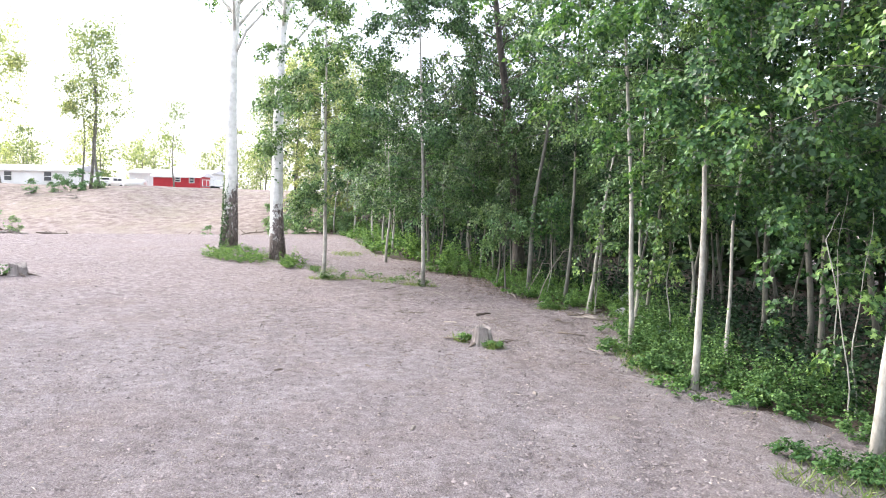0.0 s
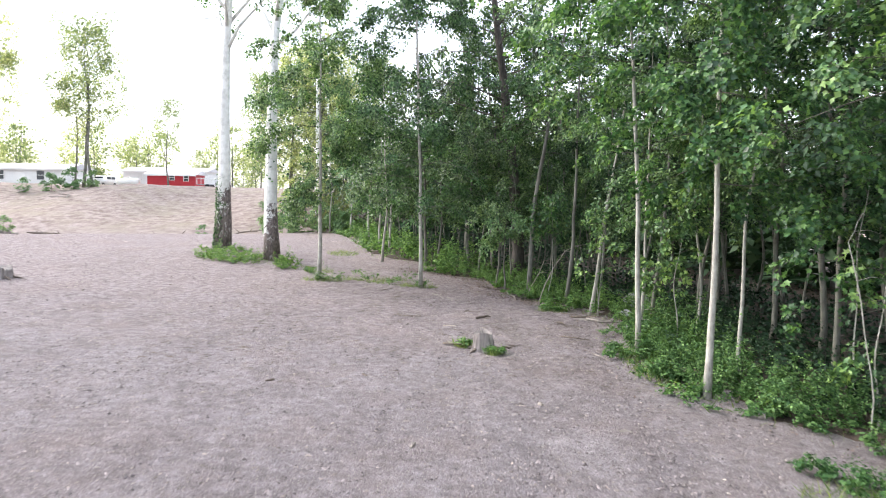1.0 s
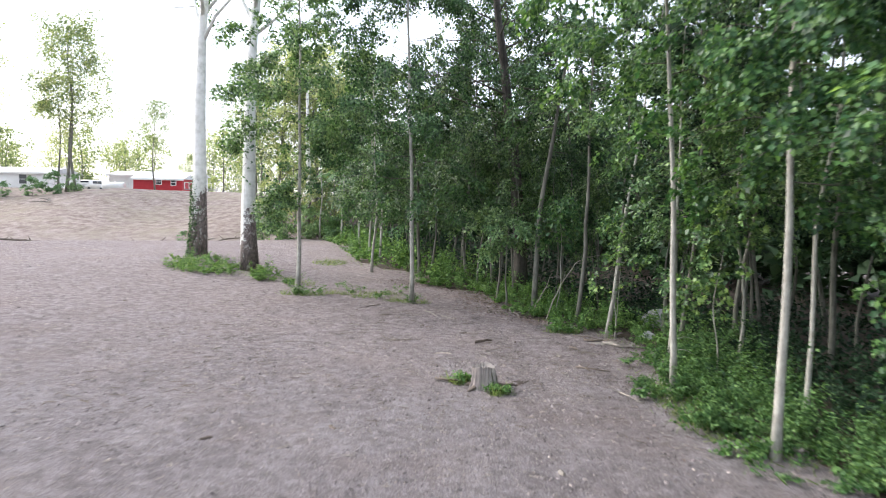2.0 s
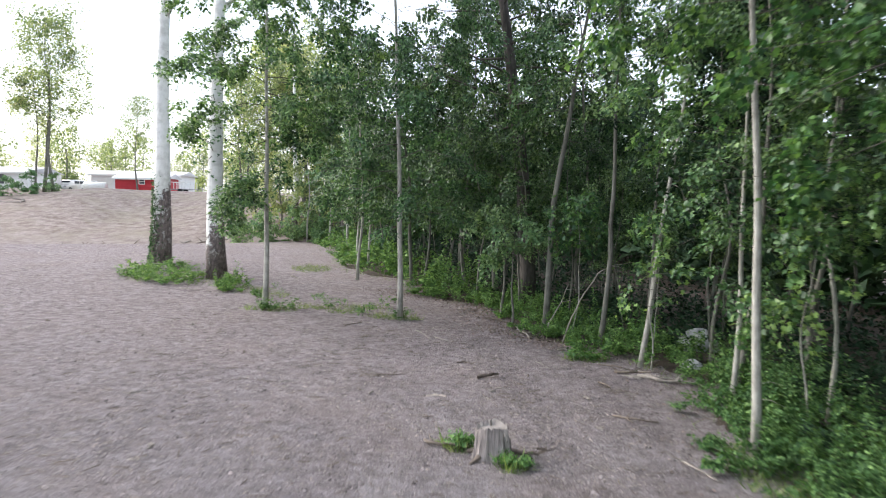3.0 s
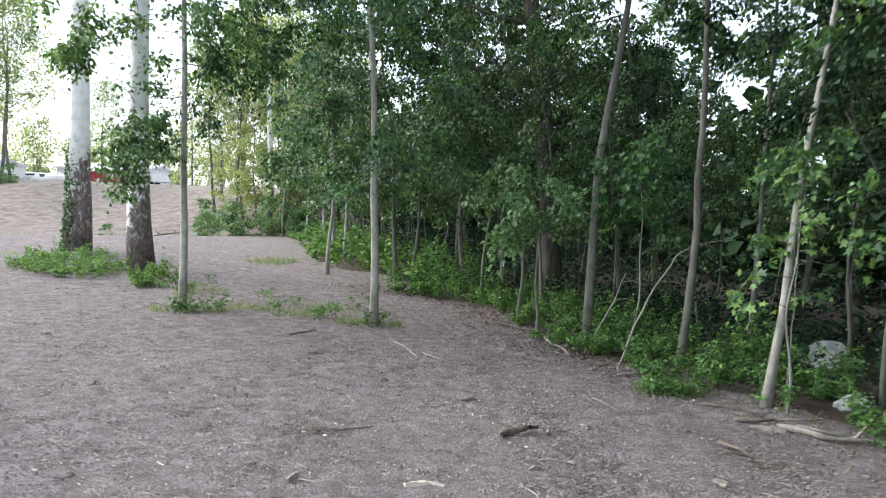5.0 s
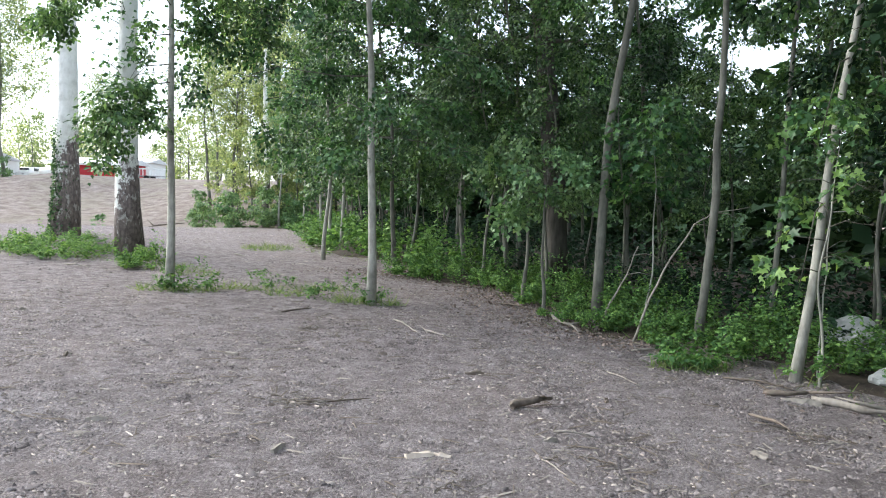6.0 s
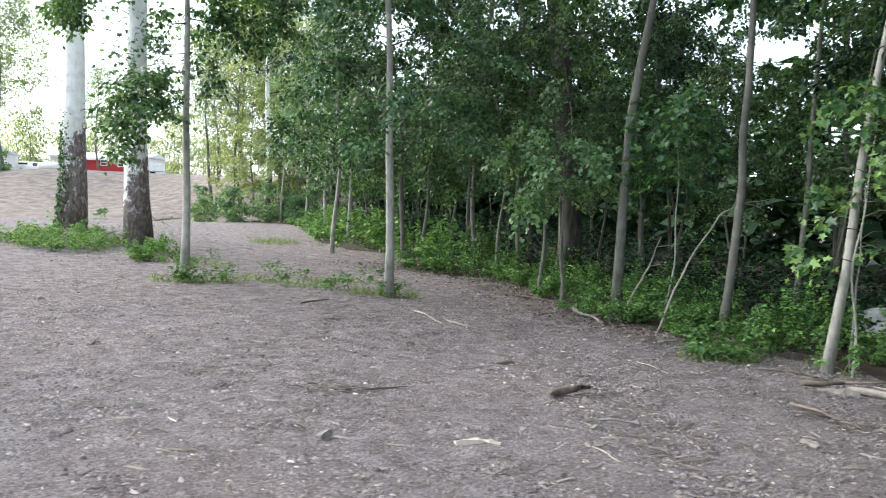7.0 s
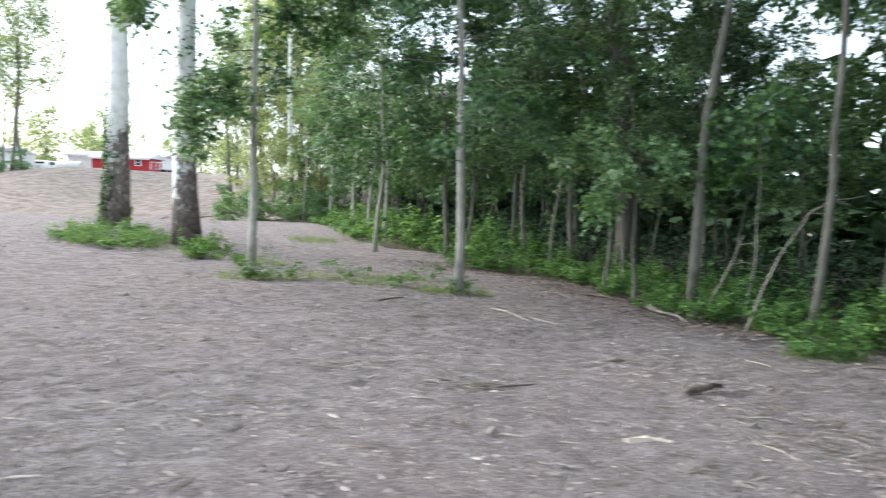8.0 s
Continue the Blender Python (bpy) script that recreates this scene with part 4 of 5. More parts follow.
# ---- sycamores ----
def sycamore(x, y, seed, girth, lean, label, ivy=0, sprouts=0, line=None):
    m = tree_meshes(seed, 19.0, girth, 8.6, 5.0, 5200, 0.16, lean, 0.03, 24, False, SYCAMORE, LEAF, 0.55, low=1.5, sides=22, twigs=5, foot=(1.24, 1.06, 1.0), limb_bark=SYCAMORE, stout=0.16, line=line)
    t = plant_tree("sycamore_tree", x, y, m, label, "pair of sycamores", category="tree")
    rng = np.random.default_rng(seed + 5)
    if ivy:
        w = rng.normal(3.95, 0.55, ivy)
        z = 3.3 * rng.beta(1.1, 1.7, ivy)
        r = girth / 2 * (1.02 + 0.22 * np.exp(-z / 0.6) - 0.035 * z) + rng.uniform(-0.01, 0.05, ivy)
        at = np.stack([r * np.cos(w) + 0.045 * np.minimum(z, 1.8), r * np.sin(w), z], -1)
        out = np.stack([np.cos(w), np.sin(w), 0 * w], -1)
        part("ivy", leaves(rng, at, 0.075, out * 0.3, 0.5, lobed=True, upright=0.3), LEAF_WOOD, t, "dark green climbing ivy")
    if sprouts:
        w, z = rng.uniform(-3.3, 0.7, 30), rng.uniform(3.4, 7.6, 30)
        tips = []
        for q, h in zip(w, z):
            d = Vector((math.cos(q), math.sin(q), 0))
            a = d * girth * 0.35 + Vector((0, 0, h))
            e = a + d * rng.uniform(0.25, 0.7) + Vector((0, 0, rng.uniform(-0.5, 0.4)))
            V, F = [], []
            tube(V, F, [a, (a + e) / 2 + Vector((0, 0, 0.1)), e], [0.014, 0.01, 0.004], 4)
            part("sprout", (V, F), GREY_BARK, t)
            tips += [e, (a + e) / 2]
        pick = rng.integers(len(tips), size=sprouts)
        at = np.array(tips)[pick] + rng.normal(size=(sprouts, 3)) * (0.2, 0.2, 0.17)
        part("sprout_foliage", leaves(rng, at, 0.12, None, 0.4, lobed=True), LEAF_FRESH, t, "leafy sprouts hanging on the stem")


sycamore(-10.28, 33.5, 701, 0.67, (0.012, 0), "big sycamore, white upper bark, brown flaking foot with ivy", ivy=900, line=[(0, 0), (0.08, 1.8), (0.11, 4.2), (0.1, 6.4), (0.2, 9.0), (0.35, 11.3)])
sycamore(-7.36, 30.9, 702, 0.6, (0.006, 0), "big sycamore, mottled bark, with leafy sprouts on its stem", sprouts=450, line=[(0, 0), (-0.07, 1.8), (-0.04, 3.8), (0.0, 6.0), (0.12, 9.3), (0.35, 10.7)])


# ---- stumps ----
def stump(x, y, wide, tall, seed, label):
    """A sawn stump: fluted weathered sides, a ragged rim, a sunken top and roots."""
    t = base("tree_stump", x, y)
    rng = np.random.default_rng(seed)
    lob = rng.uniform(0, 6.28, 4)
    V, F = [], []
    n = 48
    rag = [0.02 * math.sin(2 * 6.283 * i / n + lob[2]) + rng.uniform(-0.03, 0.022) + (-0.11 if i > 41 or i < 3 else 0) for i in range(n)]
    flute = [0.022 * math.sin(5 * 6.283 * i / n + lob[0]) + 0.035 * math.sin(13 * 6.283 * i / n + lob[1]) + rng.uniform(-0.06, 0.05) - (0.12 if i in (41, 42) else 0) for i in range(n)]
    rings = [(-0.12, 0.66), (0.02, 0.58), (0.08, 0.53), (tall * 0.45, 0.51), (tall * 0.8, 0.49), (tall, 0.47)]
    for k, (z, q) in enumerate(rings):
        for i in range(n):
            w = 6.283 * i / n
            spread = 1 + 0.16 * math.sin(3 * w + lob[3]) * (1 - k / 5)
            r = wide * q * spread * (1 + flute[i] + rng.uniform(-0.01, 0.01))
            V.append((r * math.cos(w), r * math.sin(w), z + (rag[i] if k == 5 else rag[i] * 0.5 if k == 4 else 0)))
    for j in range(len(rings) - 1):
        for i in range(n):
            F.append((j * n + i, j * n + (i + 1) % n, (j + 1) * n + (i + 1) % n, (j + 1) * n + i))
    part("bark", (V, F), STUMP_BARK, t)
    rim = V[-n:]
    top = [(a, b, c) for a, b, c in rim] + [(a * 0.86, b * 0.86, tall - 0.05 + 0.3 * (c - tall)) for a, b, c in rim] + [(a * 0.45, b * 0.45, tall - 0.06 + rng.uniform(-0.01, 0.02)) for a, b, c in rim] + [(0, 0, tall - 0.06)]
    F2 = [(k * n + i, k * n + (i + 1) % n, (k + 1) * n + (i + 1) % n, (k + 1) * n + i) for k in (0, 1) for i in range(n)] + [(2 * n + i, 2 * n + (i + 1) % n, 3 * n) for i in range(n)]
    part("sawn_top", (top, F2), CUT_WOOD, t, "pale sawn top")
    for w in (2.9, 3.9, 5.6, 0.2):
        V, F = [], []
        d = Vector((math.cos(w), math.sin(w), 0))
        s = wide * 0.5
        tube(V, F, [d * s * 0.8 + Vector((0, 0, 0.06)), d * s * 1.5 + Vector((0.02, 0, 0.03)), d * s * 2.4 + Vector((0.03, 0.02, -0.03))], [0.045, 0.03, 0.012], 7, 0.2, rng)
        part("root", (V, F), DEAD_WOOD, t)
    tagged(t, label, "stump")


STUMP_BARK = speckled("stump_bark", (0.045, 0.036, 0.032), (0.46, 0.41, 0.38), 13, 0.9, 1.0, 0.03, stretch=(2.4, 2.4, 0.2))
stump(0.87, 15.38, 0.41, 0.36, 3, "weathered grey cut tree stump on bare soil")
stump(-13.0, 21.9, 0.5, 0.36, 4, "old grey tree stump beside weeds")


# ---- fallen wood, rocks, litter ----
def stick(name, pts, r, mat_, label, category="stick", knots=2, group=""):
    """A crooked piece of wood lying on the ground through pts (x, y, height above ground)."""
    cx, cy = pts[0][:2]
    t = base(name, cx, cy)
    z0 = high(cx, cy)
    rng = np.random.default_rng(int(abs(cx * 1000 + cy * 77)))
    line = []
    for a, b in zip(pts, pts[1:]):
        for k in range(3):
            q = k / 3
            line.append(Vector((a[0] + (b[0] - a[0]) * q, a[1] + (b[1] - a[1]) * q, a[2] + (b[2] - a[2]) * q)))
    line.append(Vector(pts[-1]))
    line = [Vector((p.x - cx + rng.normal() * r * 0.5, p.y - cy + rng.normal() * r * 0.5, p.z + high(p.x, p.y) - z0 + r * 0.6)) for p in line]
    V, F = [], []
    n = len(line)
    tube(V, F, line, [r * (0.85 + 0.15 * math.sin(2.9 * k)) * (1 - 0.65 * k / n) * (0.6 if k == 0 else 1) for k in range(n)], 8, 0.22, rng)
    for _ in range(knots):
        k = int(rng.integers(1, n - 1))
        e = line[k] + Vector((rng.normal() * 6 * r, rng.normal() * 6 * r, abs(rng.normal()) * 2 * r))
        TV, TF = [], []
        tube(TV, TF, [line[k], (line[k] + e) / 2, e], [r * 0.45, r * 0.35, r * 0.12], 5, 0.1, rng)
        part("side_twig", (TV, TF), mat_, t, smooth_faces=True)
    part("wood", (V, F), mat_, t, smooth_faces=True)
    return tagged(t, label, category, group)


stick("root_chunk", [(0.85, 19.1, 0), (1.0, 19.15, 0.02), (1.1, 19.25, 0.05), (1.22, 19.33, 0.02)], 0.045, DEAD_WOOD, "dark broken piece of root on bare soil", "root", 0)
stick("forked_stick", [(-0.42, 23.5, 0), (-0.25, 23.1, 0.02), (-0.1, 22.6, 0), (0.0, 22.35, 0)], 0.018, PALE_WOOD, "thin pale forked stick on bare soil")
stick("fallen_stick", [(0.05, 22.6, 0.01), (0.2, 22.45, 0), (0.42, 22.2, 0)], 0.016, PALE_WOOD, "thin pale stick on bare soil")
stick("fallen_stick", [(-2.05, 23.6, 0), (-1.85, 23.85, 0.01), (-1.7, 24.1, 0)], 0.018, DEAD_WOOD, "short brown stick on bare soil")
stick("fallen_log", [(2.0, 24.4, 0.0), (2.02, 23.7, 0.02), (2.12, 23.2, 0.03), (2.14, 22.95, 0.0)], 0.035, OLD_WOOD, "crooked grey branch lying at the wood edge", "branch")
stick("fallen_log", [(3.74, 19.86, 0.0), (4.05, 19.55, 0.01), (4.4, 19.38, 0.02), (4.85, 19.15, 0.0)], 0.046, OLD_WOOD, "pale split log lying by the undergrowth", "log")
stick("fallen_log", [(3.35, 20.02, 0.0), (3.55, 19.9, 0.03), (3.82, 20.0, 0.03)], 0.035, DEAD_WOOD, "brown rotting branch lying by the undergrowth", "branch")
stick("fallen_branch", [(2.6, 22.0, 0.0), (3.0, 22.0, 0.04), (3.35, 22.05, 0.02), (3.7, 21.9, 0.0)], 0.022, OLD_WOOD, "dead grey branch at the foot of the undergrowth", "branch", 5)
stick("fallen_stick", [(2.02, 20.75, 0), (2.1, 20.45, 0.03), (2.25, 20.2, 0)], 0.009, PALE_WOOD, "thin pale bent stick on bare soil")
stick("fallen_stick", [(2.9, 19.3, 0), (3.0, 19.0, 0.03), (3.02, 18.75, 0)], 0.02, DEAD_WOOD, "short brown stick on bare soil")
stick("fallen_stick", [(-0.9, 18.95, 0), (-0.6, 19.05, 0.01), (-0.35, 19.25, 0)], 0.013, DEAD_WOOD, "thin brown twig on bare soil")
stick("fallen_stick", [(0.93, 17.9, 0), (0.99, 17.75, 0.01), (1.05, 17.6, 0)], 0.008, PALE_WOOD, "pale splinter of wood on bare soil", knots=0)
stick("fallen_stick", [(1.1, 18.55, 0), (1.25, 18.53, 0.02), (1.42, 18.52, 0)], 0.012, OLD_WOOD, "short grey stick on bare soil", knots=1)
stick("fallen_stick", [(0.05, 15.7, 0.02), (0.25, 15.55, 0.04), (0.5, 15.5, 0.05)], 0.03, DEAD_WOOD, "broken brown root beside the stump", "root")
stick("fallen_stick", [(1.25, 15.2, 0.1), (1.4, 15.25, 0.08), (1.5, 15.4, 0.1)], 0.03, DEAD_WOOD, "broken brown root beside the stump", "root")
stick("fallen_stick", [(-5.3, 32.7, 0), (-5.1, 32.5, 0.01), (-4.95, 32.3, 0)], 0.03, PALE_WOOD, "short pale stick on bare soil", knots=0)
stick("fallen_branch", [(-7.6, 28.3, 0), (-7.3, 28.1, 0.03), (-6.9, 28.0, 0)], 0.02, OLD_WOOD, "dead grey branch in front of weeds", "branch", 3)

for i, pts in enumerate([[(0.25, 28.3, 0.0), (0.7, 28.15, 0.03), (1.25, 28.05, 0.0)], [(1.35, 25.7, 0.0), (1.6, 25.3, 0.04), (1.85, 24.9, 0.0)], [(2.95, 21.75, 0.0), (3.3, 21.5, 0.03), (3.65, 21.35, 0.0)],
                         [(3.2, 20.6, 0.0), (3.5, 20.45, 0.02), (3.75, 20.2, 0.0)], [(0.6, 27.1, 0.0), (0.9, 27.0, 0.02), (1.2, 27.15, 0.0)],
                         [(2.7, 17.3, 0.0), (2.95, 17.1, 0.02), (3.3, 17.05, 0.0)], [(3.1, 15.6, 0.0), (3.2, 15.2, 0.02), (3.35, 14.9, 0.0)]]):
    stick("fallen_branch", pts, 0.017 + 0.004 * (i % 3), (OLD_WOOD, DEAD_WOOD)[i % 2], "crooked dead branch lying along the wood edge", "branch", 3, "dead branches along the wood edge")


def twig_mesh(seed):
    rng = np.random.default_rng(seed)
    V, F = [], []
    tube(V, F, [(0, 0, 0), (0.35, rng.normal() * 0.08, 0.05), (0.7, rng.normal() * 0.1, 0.0), (1, rng.normal() * 0.12, 0.03)], [0.04, 0.045, 0.035, 0.015], 5, 0.1, rng)
    return mesh_of("twig", V, F, DEAD_WOOD if seed % 3 else OLD_WOOD)


TWIGS = [twig_mesh(900 + k) for k in range(7)]


def twig_heap(x, y, wide, n, seed, label):
    """A small heap of dead twigs and roots, each a piece of its own."""
    t = base("twig_heap", x, y)
    rng = np.random.default_rng(seed)
    for _ in range(n):
        q, s = rng.normal(size=2) * wide * 0.4, rng.uniform(0.03, 0.13)
        o = part("twig", TWIGS[int(rng.integers(len(TWIGS)))], parent=t)
        o.matrix_basis = pose(q[0], q[1], rng.uniform(0.0, 0.02) + high(x + q[0], y + q[1]) - high(x, y), 0, rng.uniform(-8, 6), rng.uniform(0, 360)) @ Matrix.Diagonal((s, s, s, 1))
    tagged(t, label, "twigs")


twig_heap(-0.95, 18.95, 0.3, 80, 5, "flat heap of dead brown roots and twigs")
twig_heap(-1.42, 22.35, 0.18, 60, 6, "small heap of reddish dead twigs")
twig_heap(3.2, 18.7, 0.4, 60, 7, "heap of broken twigs near the wood")
twig_heap(0.3, 17.3, 0.35, 45, 8, "scatter of broken pale twigs")
twig_heap(1.3, 17.95, 0.35, 45, 9, "scatter of broken grey twigs")


def rock(name, x, y, sx, sy, sz, seed, mat_, label, category="rock", lift=0.0):
    bm = bmesh.new()
    bmesh.ops.create_icosphere(bm, subdivisions=3 if sx > 0.1 else 2, radius=1)
    rng = np.random.default_rng(seed)
    o = Vector(rng.uniform(0, 50, 3))
    for v in bm.verts:
        k = 1 + 0.35 * noise.noise(v.co * 1.1 + o) + 0.22 * noise.noise(v.co * 3.1 + o)
        v.co = Vector((v.co.x * sx * k, v.co.y * sy * k, v.co.z * sz * k))
    ob = part(name, bm, mat_, smooth_faces=False)
    ob.location = (x, y, high(x, y) + sz * 0.45 + lift)
    tagged(ob, label, category)


rock("rock", 4.95, 20.6, 0.19, 0.15, 0.15, 21, ROCK, "pale grey rock half hidden in weeds")
rock("boulder", 5.77, 22.6, 0.4, 0.26, 0.28, 22, ROCK, "pale grey boulder lying in the undergrowth", "rock", 0.06)
def chunk(x, y, long, wide, tall, turn, mat_, seed, label):
    """A split lump of wood: a jagged wedge lying flat."""
    rng = np.random.default_rng(seed)
    V = []
    n = 7
    for k in range(n):
        q = k / (n - 1) - 0.5
        w = wide * (1 - 1.2 * q * q) * rng.uniform(0.7, 1.1)
        h = tall * rng.uniform(0.55, 1.1) * (1 - abs(q))
        V += [(q * long, -w / 2, -0.02), (q * long + rng.normal() * 0.006, -w * 0.25, h), (q * long + rng.normal() * 0.006, w * 0.3, h * rng.uniform(0.5, 1)), (q * long, w / 2, -0.02)]
    F = [(4 * k + a, 4 * k + 4 + a, 4 * k + 5 + a, 4 * k + 1 + a) for k in range(n - 1) for a in range(3)] + [(0, 1, 2, 3), (4 * n - 1, 4 * n - 2, 4 * n - 3, 4 * n - 4)]
    ob = part("wood_chunk", (V, F), mat_)
    ob.matrix_basis = pose(x, y, high(x, y) + 0.004, 0, 0, turn)
    tagged(ob, label, "wood")


CREAM_WOOD = speckled("fresh_split_wood", (0.4, 0.33, 0.27), (0.58, 0.51, 0.44), 20, 0.85, 0.3, 0.004)
chunk(0.12, 17.84, 0.19, 0.1, 0.05, 12, CREAM_WOOD, 1, "pale broken chunk of wood on bare soil")
chunk(3.6, 19.78, 0.34, 0.09, 0.05, -24, PALE_WOOD, 3, "pale split end of a broken log")
chunk(0.26, 17.86, 0.13, 0.06, 0.03, -25, CREAM_WOOD, 2, "pale broken chunk of wood on bare soil")
for i, (x, y) in enumerate([(-0.37, 21.05), (1.05, 18.35), (-0.82, 17.9), (-3.4, 20.2), (2.36, 16.6), (-6.3, 17.4), (-2.6, 12.2), (-0.2, 9.6), (1.6, 11.8), (-8.2, 22.3), (-2.2, 18.3), (-4.1, 17.2), (1.75, 19.6), (2.5, 18.2), (-1.9, 20.6), (0.6, 20.4), (-5.2, 22.6), (-3.0, 15.1), (-1.2, 12.9), (2.6, 10.6)]):
    chunk(x, y, 0.1 + 0.03 * (i % 4), 0.05 + 0.01 * (i % 3), 0.03, 37 * i, (DEAD_WOOD, OLD_WOOD, OLD_WOOD)[i % 3], 10 + i, "small split lump of wood on bare soil")


def chips(name, seed, n, x0, x1, y0, y1, size, material, label, thick=0.18, slimness=(0.15, 0.7)):
    """Splinters strewn over the soil: wedges with a flat foot."""
    rng = np.random.default_rng(seed)
    x, y = rng.uniform(x0, x1, n), rng.uniform(y0, y1, n)
    keep = (x < edge(y) + 0.6) & (rng.uniform(0, 1, n) < 0.35 + 0.65 * (np.sin(x * 1.7 + 2 * np.sin(y * 0.8)) * np.sin(y * 1.3 + x * 0.5) > -0.2))
    x, y = x[keep], y[keep]
    n = len(x)
    z = height(x, y)
    form = np.array([(-0.5, -0.12, -0.1), (0.5, -0.08, -0.1), (0.45, 0.1, -0.1), (-0.4, 0.14, -0.1), (-0.35, 0, 1), (0.3, 0.02, 0.8)]) * (1, 1, thick)
    faces = np.array([(0, 1, 5), (0, 5, 4), (1, 2, 5), (2, 3, 4), (2, 4, 5), (3, 0, 4)])
    w = rng.uniform(0, 6.283, n)
    s = size * np.minimum(rng.lognormal(0, 0.5, n), 2.2)
    slim = rng.uniform(*slimness, n)
    lx, ly, lz = form[None, :, 0] * s[:, None], form[None, :, 1] * (s * slim)[:, None], form[None, :, 2] * s[:, None]
    c, q = np.cos(w)[:, None], np.sin(w)[:, None]
    v = np.stack([x[:, None] + lx * c - ly * q, y[:, None] + lx * q + ly * c, z[:, None] + lz + 0.006], -1).reshape(-1, 3)
    f = (faces[None] + (np.arange(n) * 6)[:, None, None]).reshape(-1, 3)
    tagged(part(name, (v, f), material), label, "wood chips", kind="stuff")


chips("wood_chips", 61, 26000, -13, 6.5, 2.5, 30, 0.026, CHIPS, "grey-brown wood chips strewn over bare soil", 0.25)
chips("wood_splinters", 62, 1500, -14, 6.5, 2.5, 32, 0.06, CHIPS, "longer wood splinters strewn over bare soil", 0.07, (0.1, 0.3))


def crumbs(name, seed, n, x0, x1, y0, y1, size, label, most=0.6):
    """Clods that roughen the soil: uneven four-sided lumps, thicker in some patches than in others."""
    rng = np.random.default_rng(seed)
    x, y = rng.uniform(x0, x1, n), rng.uniform(y0, y1, n)
    patch = np.sin(x * 1.9 + 1.7 * np.sin(y * 1.1)) * np.sin(y * 1.6 + x * 0.7) + 0.6 * np.sin(x * 5.3 + y * 2.9)
    keep = (x < edge(y) + 0.3) & (rng.uniform(-2.2, 0.9, n) < patch)
    x, y = x[keep], y[keep]
    n = len(x)
    s = size * np.minimum(rng.lognormal(0, 0.5, n), 2.4)
    w = rng.uniform(0, 6.283, n)[:, None] + np.array([0, 1.5, 3.0, 4.6])[None] + rng.normal(size=(n, 4)) * 0.3
    r = s[:, None] * rng.uniform(0.6, 1.2, (n, 4))
    foot = np.stack([x[:, None] + r * np.cos(w), y[:, None] + r * np.sin(w) * 0.8, np.repeat((height(x, y) - 0.006)[:, None], 4, 1)], -1)
    top = np.stack([x + s * rng.normal(size=n) * 0.35, y + s * rng.normal(size=n) * 0.35, height(x, y) + s * rng.uniform(0.3, most, n)], -1)
    v = np.concatenate([foot, top[:, None]], 1).reshape(-1, 3)
    f = (np.array([(0, 1, 4), (1, 2, 4), (2, 3, 4), (3, 0, 4)])[None] + (np.arange(n) * 5)[:, None, None]).reshape(-1, 3)
    tagged(part(name, (v, f), CRUMB), label, "soil", kind="stuff")


crumbs("soil_crumbs", 63, 50000, -4.5, 4.2, 15, 23, 0.0115, "crumbs of grey-brown soil loose on the ground")
crumbs("soil_crumbs", 70, 22000, -7, 5.5, 4, 15, 0.016, "crumbs of grey-brown soil loose on the ground")
crumbs("soil_clods", 68, 15000, -15, 5.0, 3, 32, 0.022, "small clods of soil on the ground", 0.6)
chips("path_chips", 66, 17000, -6, 4.5, 14.5, 24.5, 0.018, CHIPS, "small wood chips trodden into bare soil", 0.25)
chips("fine_twigs", 67, 2600, -6, 4.6, 13, 25, 0.1, DEAD_WOOD, "thin brown twigs trodden into bare soil", 0.04, (0.2, 0.4))
chips("straw_splinters", 69, 2400, -8, 4.6, 11, 25, 0.075, OLD_WOOD, "thin pale splinters trodden into bare soil", 0.05, (0.2, 0.45))
chips("far_chips", 64, 5000, -22, 0, 28, 50, 0.05, CHIPS, "wood chips strewn over the far bare soil")
rng = np.random.default_rng(65)
y = np.concatenate([rng.uniform(22, 31, 7000), rng.uniform(8, 60, 8000)])
x = edge(y) + rng.normal(size=len(y)) * 0.9 + 0.4
x[7000:] += np.abs(rng.normal(size=8000)) * 3
p = np.stack([x, y, height(x, y) + 0.012], -1)
tagged(part("leaf_litter", leaves(rng, p, 0.062, None, 0.0, upright=2.0, spread=0.5), LITTER), "dead brown leaves along the foot of the wood", "leaf litter", kind="stuff")

for i, (x, y, s) in enumerate([(-33, 47, 1.4), (-30.5, 46.5, 1.1), (-27.5, 47.5, 1.5), (-24.5, 48.5, 1.2), (-21.5, 49.5, 1.3), (-18.8, 50.8, 1.2), (-16.8, 52.2, 1.0)]):
    rng = np.random.default_rng(950 + i)
    pts = [(x + k * s * 0.9, y + rng.normal() * 0.35, 0.12 + abs(rng.normal()) * 0.1) for k in range(4)]
    stick("fallen_branch", pts, 0.09, OLD_WOOD if i % 2 else DEAD_WOOD, "dead branch lying at the foot of the bank", "branch", 9, "dead branches below the bank")
stick("fallen_log", [(-38.5, 72.5, 0.1), (-37.6, 71.0, 0.15), (-37.0, 69.6, 0.1)], 0.12, OLD_WOOD, "grey dead log lying on the cut bank", "log", 4)
stick("fallen_log", [(-45.0, 74.5, 0.1), (-44.5, 75.5, 0.5)], 0.09, PALE_WOOD, "pale broken limb leaning on the bank", "log", 1)

